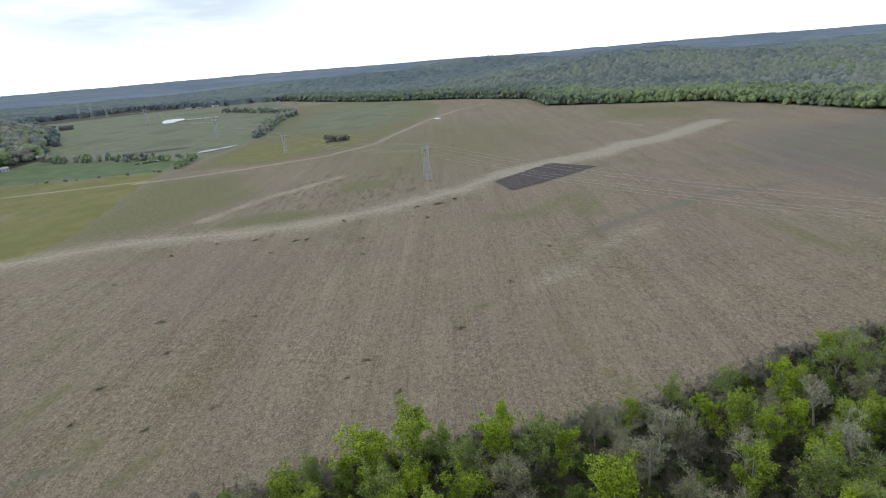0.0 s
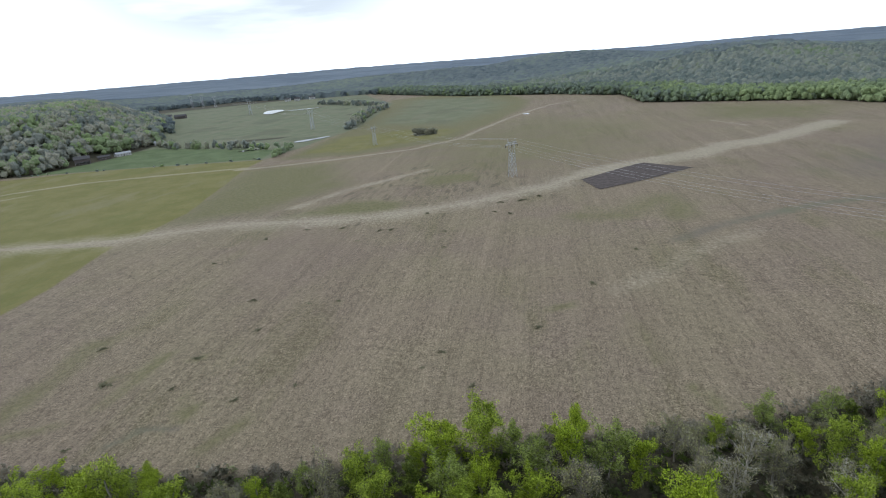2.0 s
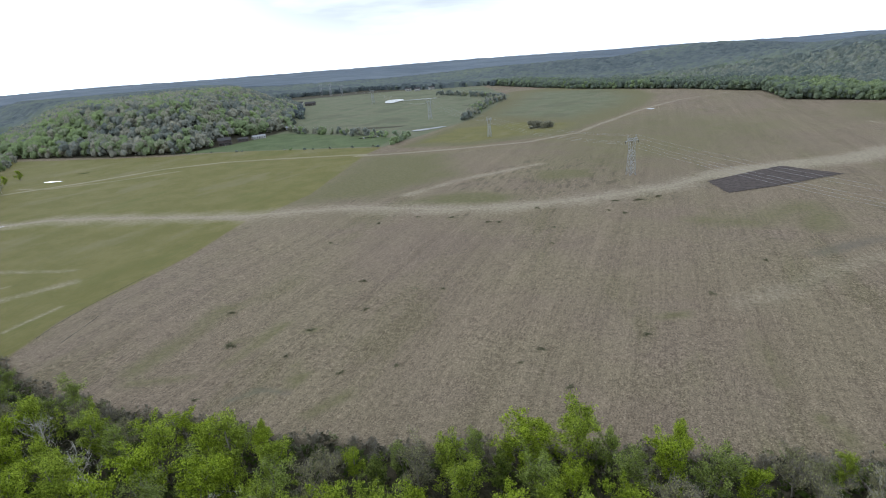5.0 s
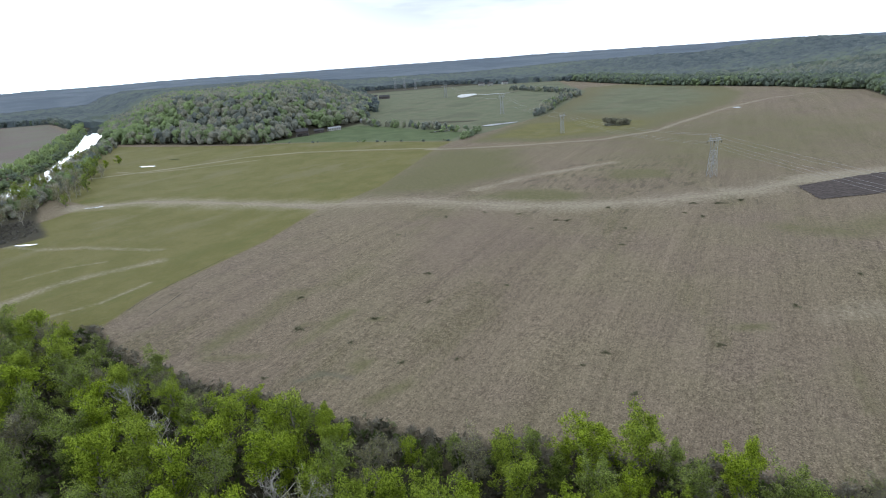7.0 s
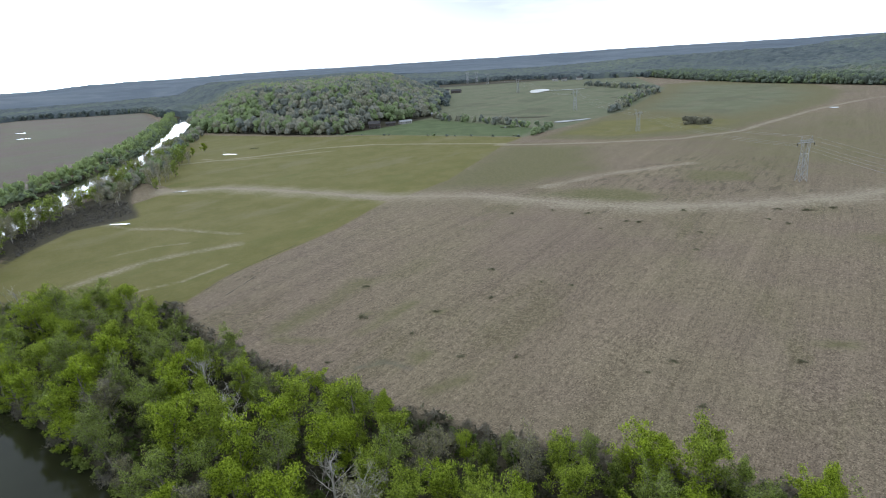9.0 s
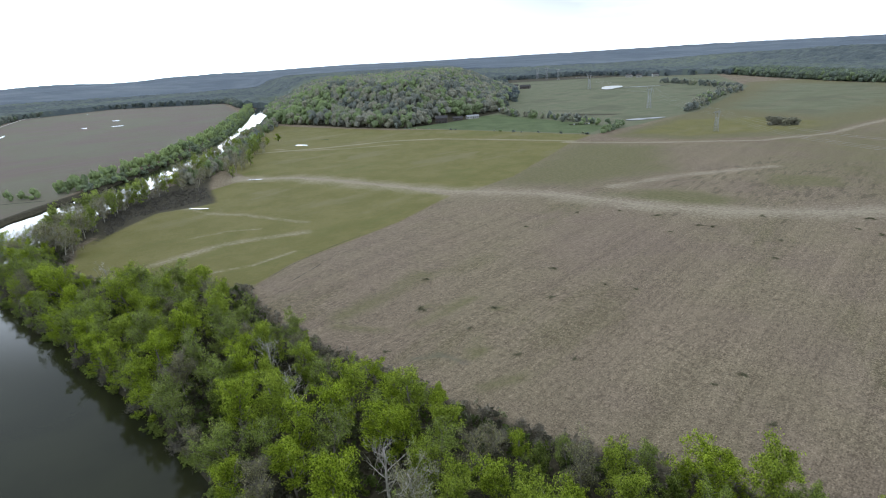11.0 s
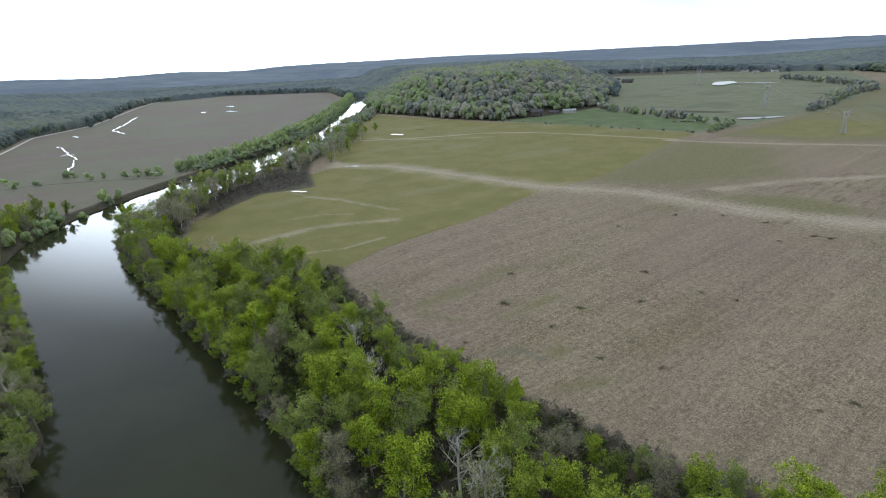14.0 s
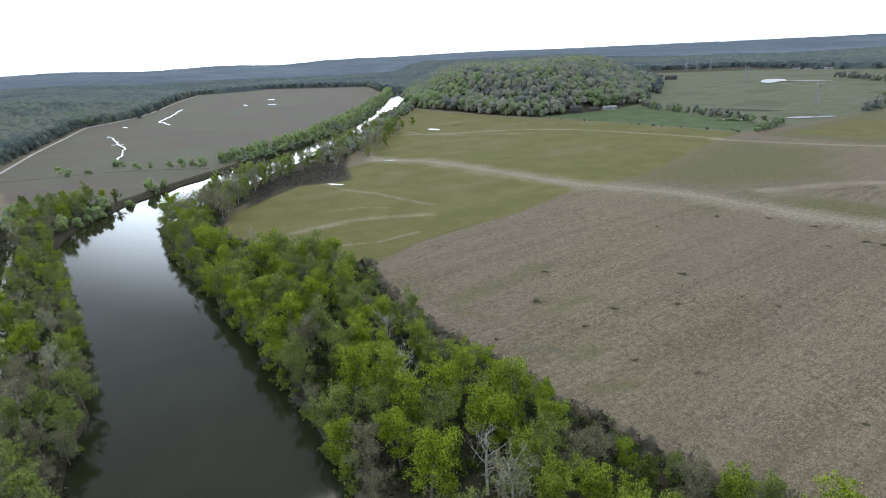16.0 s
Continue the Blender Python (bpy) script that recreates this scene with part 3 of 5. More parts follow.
def build_river():
    pts, widths = [], []
    for i in range(len(RIVER) - 1):
        k = max(2, int(math.dist(RIVER[i], RIVER[i + 1]) / 12))
        for s in np.arange(k) / k:
            pts.append([a + (b - a) * s for a, b in zip(RIVER[i], RIVER[i + 1])])
            widths.append(RIVER_HALF[i] + (RIVER_HALF[i + 1] - RIVER_HALF[i]) * s + 6)
    p, w = np.array(pts), np.array(widths)
    for _ in range(4):
        p[1:-1] = (p[:-2] + 2 * p[1:-1] + p[2:]) / 4
    t = np.gradient(p, axis=0)
    t /= np.linalg.norm(t, axis=1)[:, None]
    nrm = np.c_[-t[:, 1], t[:, 0]]
    v = [np.c_[p + nrm * (w * s)[:, None], np.full(len(p), WATER_Z)] for s in (-1, 1)]
    k = np.arange(len(p) - 1)
    n = len(p)
    tagged(new("river", mesh_of("river", np.vstack(v), np.c_[k, k + 1, k + 1 + n, k + n][:, ::-1], M_RIVER)), "slow murky green river between wooded banks", "river", kind="structure")


build_river()


# ---- trees ----
def tube(points, radii, sides=6):
    """A tapered limb along points."""
    p, r = np.array(points, float), np.array(radii, float)
    t = np.gradient(p, axis=0)
    t /= np.linalg.norm(t, axis=1)[:, None] + 1e-9
    ref = np.where(np.abs(t[:, 2:3]) > 0.9, [[1.0, 0, 0]], [[0, 0, 1.0]])
    u = np.cross(t, ref)
    u /= np.linalg.norm(u, axis=1)[:, None] + 1e-9
    w = np.cross(t, u)
    a = np.arange(sides) * 2 * math.pi / sides
    v = p[:, None] + r[:, None, None] * (u[:, None] * np.cos(a)[None, :, None] + w[:, None] * np.sin(a)[None, :, None])
    n = len(p)
    i, j = np.meshgrid(np.arange(n - 1), np.arange(sides), indexing="ij")
    j2 = (j + 1) % sides
    f = np.stack([i * sides + j, i * sides + j2, (i + 1) * sides + j2, (i + 1) * sides + j], -1).reshape(-1, 4)
    return v.reshape(-1, 3), f


def joined(pieces):
    vs, fs, base = [], [], 0
    for v, f in pieces:
        vs.append(v), fs.append(f + base)
        base += len(v)
    return np.vstack(vs), np.vstack(fs)


def limb(rng, start, way, length, r0, bend=0.25, lift=0.15, steps=4):
    pts, way = [np.array(start, float)], np.array(way, float)
    for _ in range(steps):
        way = way + rng.normal(0, bend, 3) * 0.5 + (0, 0, lift * 0.4)
        way /= np.linalg.norm(way)
        pts.append(pts[-1] + way * length / steps)
    return pts, np.linspace(r0, r0 * 0.4, steps + 1), way


def skeleton_tree(rng, height, spread, lean=0.05, levels=3, stems=1, thick=0.02, low=0.3):
    """The limbs of a tree, and the ends from which its leaves grow."""
    pieces, tips = [], []
    for s in range(stems):
        a0 = rng.uniform(0, 6.28)
        out = lean + 0.22 * (stems > 1)
        way = np.array([math.cos(a0) * out, math.sin(a0) * out, 1.0])
        pts, rad, _ = limb(rng, (0, 0, -0.8), way / np.linalg.norm(way), height * 0.84, height * thick * (1.0 if stems == 1 else 0.7), 0.14, 0.1, 7)
        pieces.append(tube(pts, rad, 6))
        tips.append((pts[-1], spread * 0.2))
        k = 11 if stems == 1 else 6
        for i in range(k):
            f = low + (0.97 - low) * (i + rng.uniform(0, 0.8)) / k
            q = min(int(f * 7), 6)
            base = pts[q] + (pts[q + 1] - pts[q]) * (f * 7 - q)
            az = a0 + i * 2.4 + rng.normal(0, 0.5)
            up = 0.35 + 0.9 * f + rng.normal(0, 0.2)
            d = np.array([math.cos(az), math.sin(az), up])
            ln = spread * (1.1 - 0.6 * abs(f - 0.5)) * rng.uniform(0.6, 1.2)
            lp, lr, lw = limb(rng, base, d / np.linalg.norm(d), ln, rad[q] * 0.5, 0.3, 0.2, 4)
            pieces.append(tube(lp, lr, 4))
            tips.append((lp[-1], spread * 0.17)), tips.append((lp[2], spread * 0.15))
            for b in range(3 if levels > 1 else 0):
                c = lp[1 + b % 3] + rng.normal(0, 0.1, 3)
                e = lw + rng.normal(0, 0.75, 3) + (0, 0, 0.35)
                sp, sr, sw = limb(rng, c, e / np.linalg.norm(e), ln * rng.uniform(0.35, 0.65), lr[1] * 0.45, 0.4, 0.15, 3)
                pieces.append(tube(sp, sr, 3))
                tips.append((sp[-1], spread * 0.16))
                if levels > 2:
                    for _ in range(3):
                        g = sw + rng.normal(0, 0.7, 3) + (0, 0, 0.3)
                        tp, tr, _ = limb(rng, sp[rng.integers(1, 4)], g / np.linalg.norm(g), ln * rng.uniform(0.22, 0.42), max(sr[1] * 0.5, 0.02), 0.4, 0.1, 2)
                        if levels > 3:
                            pieces.append(tube(tp, tr, 3))
                        tips.append((tp[-1], spread * 0.12))
    return joined(pieces), tips


def leaves(rng, tips, count, size, flat=0.9, shell=-1.0):
    """Leaf sprays: loosely about the twig ends, or, with a shell, on the outside of lumps."""
    c = np.array([t[0] for t in tips])
    r = np.array([t[1] for t in tips])
    w = r ** 2 * rng.uniform(0.4, 1.6, len(r))
    k = rng.choice(len(tips), count, p=w / w.sum())
    d = rng.normal(0, 1, (count, 3))
    if shell < 0:
        p = c[k] + d * (r[k] * 0.62)[:, None] * (1, 1, flat)
        d /= np.linalg.norm(d, axis=1)[:, None]
    else:
        d /= np.linalg.norm(d, axis=1)[:, None]
        p = c[k] + d * (r[k] * rng.uniform(shell, 1.12, count))[:, None] * (1, 1, flat)
    nrm = d * 0.7 + rng.normal(0, 0.6, (count, 3)) + (0, 0, 0.7)
    nrm /= np.linalg.norm(nrm, axis=1)[:, None]
    u = np.cross(nrm, rng.normal(0, 1, (count, 3)))
    u /= np.linalg.norm(u, axis=1)[:, None] + 1e-9
    rise = d * 0.5 + rng.normal(0, 0.55, (count, 3)) + (0, 0, 0.75)      # half of the sprays stand up along their shoots
    rise /= np.linalg.norm(rise, axis=1)[:, None]
    u = np.where(rng.uniform(size=(count, 1)) < 0.5, rise, u)
    v = np.cross(nrm, u)
    v /= np.linalg.norm(v, axis=1)[:, None] + 1e-9
    s = (size * rng.uniform(0.5, 1.4, count))[:, None]
    wide = 0.78 if shell >= 0 else 0.55
    q = np.stack([p - u * s * (1.9 - 1.15 * wide), p + u * s * 0.8 - v * s * wide, p + u * s * rng.uniform(0.3, 1.1, (count, 1)) + v * s * wide], 1).reshape(-1, 3)
    i = np.arange(count) * 3
    return q, np.c_[i, i + 1, i + 2]


def twigs(rng, tips, count, length):
    """Thin bare twigs, each one narrow spike."""
    c = np.array([t[0] for t in tips])
    r = np.array([t[1] for t in tips])
    k = rng.integers(0, len(tips), count)
    p = c[k] + rng.normal(0, 0.5, (count, 3)) * r[k][:, None]
    d = rng.normal(0, 0.7, (count, 3)) + (0, 0, 0.6)
    d /= np.linalg.norm(d, axis=1)[:, None]
    u = np.cross(d, rng.normal(0, 1, (count, 3)))
    u /= np.linalg.norm(u, axis=1)[:, None] + 1e-9
    e = p + d * (length * rng.uniform(0.5, 1.3, count))[:, None]
    q = np.stack([p - u * 0.035, p + u * 0.035, e], 1).reshape(-1, 3)
    i = np.arange(count) * 3
    return q, np.c_[i, i + 1, i + 2]


def make_tree(name, label, seed, height, spread, leaf, count, size, bark=None, bare=0, **how):
    rng = np.random.default_rng(seed)
    (v, f), tips = skeleton_tree(rng, height, spread, **how)
    root = tagged(new(name), label, "tree", "riverbank trees")
    part("trunk", mesh_of("trunk", v, f, bark or M_BARK, True), root)
    if count:
        lv, lf = leaves(rng, tips, count, size)
        part("crown", mesh_of("crown", lv, lf, M_LEAF[leaf]), root)
    if bare:
        tv, tf = twigs(rng, tips, bare, 1.6)
        tagged(part("brushwood", mesh_of("brushwood", tv, tf, M_TWIG if bark is None else bark), root), kind="stuff")
    return root


KINDS = {
    "bright": [make_tree("leafy_tree", "tall riverbank tree in fresh yellow-green leaf", 11 + i, 17.0, 5.0, "bright", 8400, 0.185, low=0.2) for i in range(4)],
    "olive": [make_tree("broad_tree", "broad riverbank tree with half-open olive leaves", 31 + i, 17.0, 5.2, "olive", 6600, 0.175, bare=420, low=0.22) for i in range(4)],
    "deep": [make_tree("understorey_tree", "dense dark green understorey tree at the riverbank", 51 + i, 10.0, 3.4, "deep", 3600, 0.22, low=0.15) for i in range(3)],
    "bud": [make_tree("budding_tree", "grey-green tree just coming into bud", 71 + i, 15.0, 4.8, "bud", 3000, 0.165, bare=1100, levels=4, low=0.25) for i in range(3)],
    "pale": [make_tree("sycamore", "pale-barked sycamore, its white limbs thinly leaved", 91 + i, 16.5, 4.6, "bud", 1900, 0.17, bark=M_PALE_BARK, bare=600, levels=4, low=0.35, lean=0.14, thick=0.022) for i in range(3)],
    "snag": [make_tree("dead_tree", "dead white tree with bare broken limbs among the green", 191 + i, 17.0, 4.4, "bud", 0, 0.2, bark=M_PALE_BARK, bare=160, levels=4, low=0.3, lean=0.2, thick=0.021) for i in range(2)],
    "far_olive": [make_tree("broad_tree", "riverbank tree with half-open olive leaves, upstream", 151 + i, 17.0, 5.2, "olive", 1900, 0.4, low=0.22) for i in range(2)],
    "far_bud": [make_tree("budding_tree", "grey budding tree upstream on the bank", 161 + i, 15.0, 4.8, "bud", 1000, 0.3, bark=M_PALE_BARK, bare=700, low=0.25) for i in range(3)],
    "far_pale": [make_tree("sycamore", "pale bare sycamore upstream on the bank", 171 + i, 16.5, 4.6, "bud", 250, 0.3, bark=M_PALE_BARK, bare=400, low=0.3, thick=0.024) for i in range(2)],
    "far_deep": [make_tree("understorey_tree", "round green tree upstream on the bank", 181 + i, 10.0, 3.4, "bright", 1300, 0.36, low=0.15) for i in range(2)],
    "shrub": [make_tree("shrub", "bare grey-brown thicket shrub at the field edge", 111 + i, 5.0, 2.3, "bud", 320, 0.14, bare=900, levels=1, stems=3, thick=0.012, low=0.1) for i in range(3)],
    "bush": [make_tree("bush", "low leafy green bush on the bank", 131 + i, 4.4, 2.0, "olive", 1200, 0.2, levels=1, stems=3, thick=0.012, low=0.1) for i in range(2)],
}
TALL = {"bright": 15.8, "olive": 15.8, "deep": 9.6, "bud": 14.0, "pale": 15.5, "far_olive": 15.8, "far_bud": 14.0, "far_pale": 15.5, "far_deep": 9.6, "snag": 15.5, "shrub": 4.8, "bush": 4.4}
USED = set()


def plant(kind, x, y, scale, turn, which):
    ob = KINDS[kind][which % len(KINDS[kind])]
    m = pose(x, y, float(terrain(x, y)) - 0.1, 0, 0, turn) @ Matrix.Diagonal((scale, scale, scale * (0.92 + 0.16 * ((turn * 7.31) % 1)), 1))
    if ob.name not in USED:
        USED.add(ob.name)
        ob.matrix_basis = m
        return ob
    made = copy_thing(ob, Matrix.Identity(4))
    made.matrix_basis = m
    return made


tree_rng = np.random.default_rng(5)
STANDING = []


def room(x, y, gap):
    return all((x - a) ** 2 + (y - b) ** 2 > gap * gap for a, b in STANDING)


# single trees that stand out: kind, x, y, height scale
EAST_TREES = [("bright", -13, 84, 16), ("bright", -20, 80, 14), ("bright", -32, 73, 12), ("bright", 5, 82, 12), ("bud", 26, 83, 11), ("pale", 34, 83, 12), ("bud", 38, 82, 11),
          ("bud", 54, 87, 11), ("pale", 67, 90, 12), ("olive", 53, 69, 13), ("pale", 65, 75, 13), ("bright", 46, 90, 8), ("bud", -53, 61, 11), ("bright", -46, 58, 13),
          ("bud", -38, 71, 11)]
BEND_TREES = [("bright", -88, 60, 14), ("bright", -69, 58, 12), ("bright", -126, 54, 13), ("snag", -213, 50, 15), ("snag", -115, 56, 14), ("snag", -93, 50, 15), ("bright", -82, 53, 15),
          ("snag", -62, 47, 15), ("olive", -60, 57, 13), ("olive", -269, 40, 13), ("olive", -175, 52, 14), ("olive", -178, 36, 14), ("olive", -131, 44, 15), ("bright", -98, 38, 16),
          ("bright", -82, 42, 15), ("olive", -121, 34, 13), ("bright", -176, 62, 10), ("bright", -157, 64, 9)]
WEST_TREES = [("olive", -133, -17, 9), ("bud", -126, -21, 9), ("olive", -119, -25, 10), ("deep", -140, -16, 6), ("olive", -112, -29, 10), ("bud", -145, -19, 11), ("pale", -150, -16, 13), ("pale", -185, -18, 12), ("olive", -139, -21, 9), ("bright", -261, -28, 9), ("deep", -364, -6, 9), ("deep", -384, 12, 8), ("deep", -401, -34, 9),
          ]
UPSTREAM_TREES = [("far_olive", -394, 139, 9), ("far_bud", -386, 147, 10), ("far_pale", -376, 154, 9), ("far_olive", -398, 190, 8), ("far_bud", -410, 178, 9), ("far_pale", -344, 69, 9), ("far_bud", -352, 80, 8),
          ("far_bud", -363, 103, 7), ("far_bud", -487, 244, 9), ("far_deep", -540, 304, 8), ("far_deep", -551, 324, 9), ("far_bud", -564, 292, 9), ("far_bud", -500, 262, 8)]
for kind, x, y, s in EAST_TREES + BEND_TREES + WEST_TREES + UPSTREAM_TREES:
    STANDING.append((x, y))
    plant(kind, x, y, s / TALL[kind], tree_rng.uniform(0, 360), int(tree_rng.integers(0, 9)))


def fill(poly, tries, gap, kinds, weights, box, most, near, low=0.78, high=1.08):
    """Trees at random in a polygon; near: how close to the field's edge they may and must stand."""
    made = 0
    for _ in range(tries):
        x, y = tree_rng.uniform(box[0], box[1]), tree_rng.uniform(box[2], box[3])
        edge = float(to_segments(np.array(x), np.array(y), FIELD_EDGE)[0])
        if made >= most or not near[0] < edge < near[1] or float(inside(x, y, poly)) < 0.6 or not room(x, y, gap):
            continue
        kind = kinds[tree_rng.choice(len(kinds), p=weights)]
        STANDING.append((x, y))
        made += 1
        plant(kind, x, y, tree_rng.uniform(low, high), tree_rng.uniform(0, 360), int(tree_rng.integers(0, 9)))


EDGE = [(-292, 31), (-262, 27), (-220, 29), (-180, 31), (-140, 33), (-100, 33), (-60, 32), (-40, 28), (-40, 24), (-60, 28), (-100, 29.5), (-140, 30), (-180, 28), (-220, 26), (-262, 23.5), (-300, 27)]
fill(EDGE, 1400, 5.2, ("bright", "olive", "bud"), (0.3, 0.58, 0.12), (-300, -40, 20, 38), 46, (0, 999), 0.62, 0.92)
WATERSIDE = [(-296, 27.5), (-262, 24), (-220, 27), (-180, 29), (-140, 31), (-100, 30.5), (-60, 29), (-40, 25), (-40, 22), (-60, 26), (-100, 28), (-140, 28.5), (-180, 26.5), (-220, 24.5), (-262, 21.5), (-300, 25)]
fill(WATERSIDE, 2500, 2.6, ("bush", "shrub"), (0.72, 0.28), (-300, -40, 18, 32), 60, (0, 999), 0.6, 1.1)
WEST_EDGE = [(-95, -24), (-120, -15), (-150, -11), (-180, -12), (-220, -14), (-262, -17), (-310, -19), (-310, -24), (-262, -21), (-220, -18), (-180, -16), (-150, -15), (-120, -20)]
fill(WEST_EDGE, 900, 4.6, ("olive", "bud", "bright"), (0.5, 0.25, 0.25), (-312, -90, -26, -10), 34, (0, 999), 0.45, 0.72)
LEAFY = ("bright", "olive", "deep", "bud", "pale")
fill(BANK_WOOD, 3200, 5.9, LEAFY, (0.46, 0.31, 0.09, 0.08, 0.06), (-312, -50, 12, 90), 175, (13, 999), 0.72, 1.04)
fill(BANK_WOOD, 2000, 5.8, LEAFY, (0.42, 0.24, 0.14, 0.14, 0.06), (-50, 36, 40, 125), 70, (12, 60), 0.64, 0.94)
fill(BANK_WOOD, 1600, 5.0, LEAFY, (0.24, 0.34, 0.08, 0.28, 0.06), (36, 112, 40, 125), 66, (10, 60), 0.58, 0.84)
fill(BANK_WOOD, 1800, 4.0, ("olive", "bud", "bright", "deep", "shrub"), (0.22, 0.12, 0.34, 0.18, 0.14), (-300, 125, 30, 140), 85, (3.5, 14), 0.42, 0.7)
fill(BANK_WOOD, 2500, 2.4, ("shrub", "bush"), (0.95, 0.05), (-316, 128, 20, 150), 120, (0.0, 6), 0.5, 0.95)
fill([(-90, -30), (-100, -17), (-140, -12), (-180, -14), (-262, -19), (-320, -21), (-370, 2), (-386, 8), (-398, -20), (-360, -36), (-200, -31)], 2200, 4.6, LEAFY, (0.22, 0.38, 0.06, 0.28, 0.06), (-400, -90, -75, 8), 110, (0, 999), 0.5, 0.82)
fill([(-60, -90), (-90, -42), (-200, -38), (-360, -46), (-400, -70), (-300, -100)], 900, 6.0, LEAFY, (0.10, 0.40, 0.25, 0.20, 0.05), (-400, -90, -80, -30), 40, (0, 999), 0.5, 0.8)
fill([(-330, -28), (-352, -10), (-366, 4), (-374, 8), (-384, 0), (-376, -20), (-350, -34)], 600, 4.5, ("far_olive", "far_deep", "far_bud"), (0.4, 0.35, 0.25), (-420, -320, -35, 25), 22, (0, 999), 0.42, 0.62)
BEND_GROVE = [(-288, 34), (-316, 41), (-345, 63), (-372, 95), (-362, 103), (-335, 83), (-308, 64), (-284, 54)]
fill(BEND_GROVE, 1500, 4.6, ("far_bud", "far_olive", "far_pale", "far_deep"), (0.48, 0.3, 0.14, 0.08), (-375, -280, 32, 105), 48, (0, 999), 0.7, 1.05)
UPSTREAM = [(-316, 40), (-340, 56), (-357, 72), (-374, 92), (-391, 114), (-420, 145), (-478, 196), (-566, 279), (-640, 336), (-630, 348), (-556, 292), (-466, 208), (-406, 157), (-380, 124), (-360, 100), (-344, 82), (-326, 64), (-306, 50)]
fill(UPSTREAM, 4200, 4.2, ("far_bud", "far_olive", "far_pale", "far_deep"), (0.60, 0.16, 0.14, 0.10), (-640, -300, 38, 350), 124, (0, 999), 0.62, 0.95)
GROVE = [(-392, 164), (-414, 154), (-446, 190), (-470, 216), (-520, 268), (-505, 284), (-450, 236), (-425, 220)]
fill(GROVE, 900, 6.0, ("far_bud", "far_olive", "far_pale", "far_deep"), (0.46, 0.2, 0.18, 0.16), (-525, -385, 150, 290), 34, (0, 999), 0.6, 0.98)


# ---- woods farther off ----
def clump_crown(rng, cards, count=6):
    """A small crown for woods seen from afar: uneven lumps of foliage with sprays standing out of them."""
    bm = bmesh.new()
    bmesh.ops.create_icosphere(bm, subdivisions=1, radius=1.0)
    bv = np.array([v.co[:] for v in bm.verts])
    bf = np.array([[v.index for v in f.verts] for f in bm.faces])
    bm.free()
    pieces, tips = [], []
    for i in range(count or 6):
        a = i * 2.4 + rng.uniform(0, 0.6)
        d = 0.30 * (i > 0) + rng.uniform(-0.05, 0.1)
        c = np.array([math.cos(a) * d, math.sin(a) * d, (0.42, 0.78)[i % 2 == 0] - 0.04 * i + rng.uniform(-0.06, 0.06)])
        r = rng.uniform(0.22, 0.32)
        if count:
            pieces.append((bv * r * rng.uniform(0.72, 1.2, (len(bv), 1)) + c, bf))
        tips.append((c, r * 1.1))
    pieces.append(leaves(rng, tips, cards, 0.075 if count else 0.14, 0.95, 0.85 if count else 0.1))
    return joined(pieces)


def woods(name, label, spots, material, height, cards, tone, seed, wide=0.78, lumpy=None):
    """ONE mesh of many trees; spots are x, y."""
    rng = np.random.default_rng(seed)
    protos = [clump_crown(rng, cards, (4 if len(spots) > 1500 else 6) if lumpy is None else lumpy) for _ in range(6)]
    spots = np.array(spots)
    z = terrain(spots[:, 0], spots[:, 1])
    vs, fs, tn, base = [], [], [], 0
    for (x, y), z0 in zip(spots, z):
        v, f = protos[rng.integers(0, 6)]
        a, h = rng.uniform(0, 6.28), height * rng.uniform(0.7, 1.15)
        w = h * wide * rng.uniform(0.85, 1.2)
        ca, sa = math.cos(a) * w, math.sin(a) * w
        p = np.c_[v[:, 0] * ca - v[:, 1] * sa + x, v[:, 0] * sa + v[:, 1] * ca + y, v[:, 2] * h + z0 - 0.5]
        vs.append(p), fs.append(f + base)
        tn.append(np.full(len(v), np.clip(tone(x, y) + rng.normal(0, 0.27), 0, 1)))
        base += len(v)
    me = mesh_of(name, np.vstack(vs), np.vstack(fs), material)
    point_value(me, "tone", np.concatenate(tn))
    return tagged(new(name, me), label, "woods", kind="stuff")


def scattered(poly, gap, box, seed, test=None):
    rng = np.random.default_rng(seed)
    xs, ys = np.meshgrid(np.arange(box[0], box[1], gap), np.arange(box[2], box[3], gap))
    x = xs.ravel() + rng.uniform(-0.45, 0.45, xs.size) * gap
    y = ys.ravel() + rng.uniform(-0.45, 0.45, xs.size) * gap
    ok = inside(x, y, poly) > 2
    if test:
        ok &= test(x, y)
    return np.c_[x, y][ok]


def along(line, gap, width, seed, skip=0.0):
    rng = np.random.default_rng(seed)
    out = []
    for (ax, ay), (bx, by) in zip(line[:-1], line[1:]):
        ln = math.dist((ax, ay), (bx, by))
        for s in np.arange(0, ln, gap):
            if rng.uniform() < skip:
                continue
            f = (s + rng.uniform(0, gap)) / ln
            nx, ny = -(by - ay) / ln, (bx - ax) / ln
            o = rng.uniform(-width, width)
            out.append((ax + (bx - ax) * f + nx * o, ay + (by - ay) * f + ny * o))
    return out


# real low brush; its darkened colour also paints in the shade under the trees
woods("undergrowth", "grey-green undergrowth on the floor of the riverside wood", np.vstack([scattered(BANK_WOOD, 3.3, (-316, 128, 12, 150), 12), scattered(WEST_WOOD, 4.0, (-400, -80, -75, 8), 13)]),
      M_SHADE_UNDER, 3.4, 60, lambda x, y: 0.2 + 0.7 * lumps(x, y, 12, 3), 12, 0.85, 0)
edge_line = [(x, y - 3.0) for x, y in FIELD_EDGE]
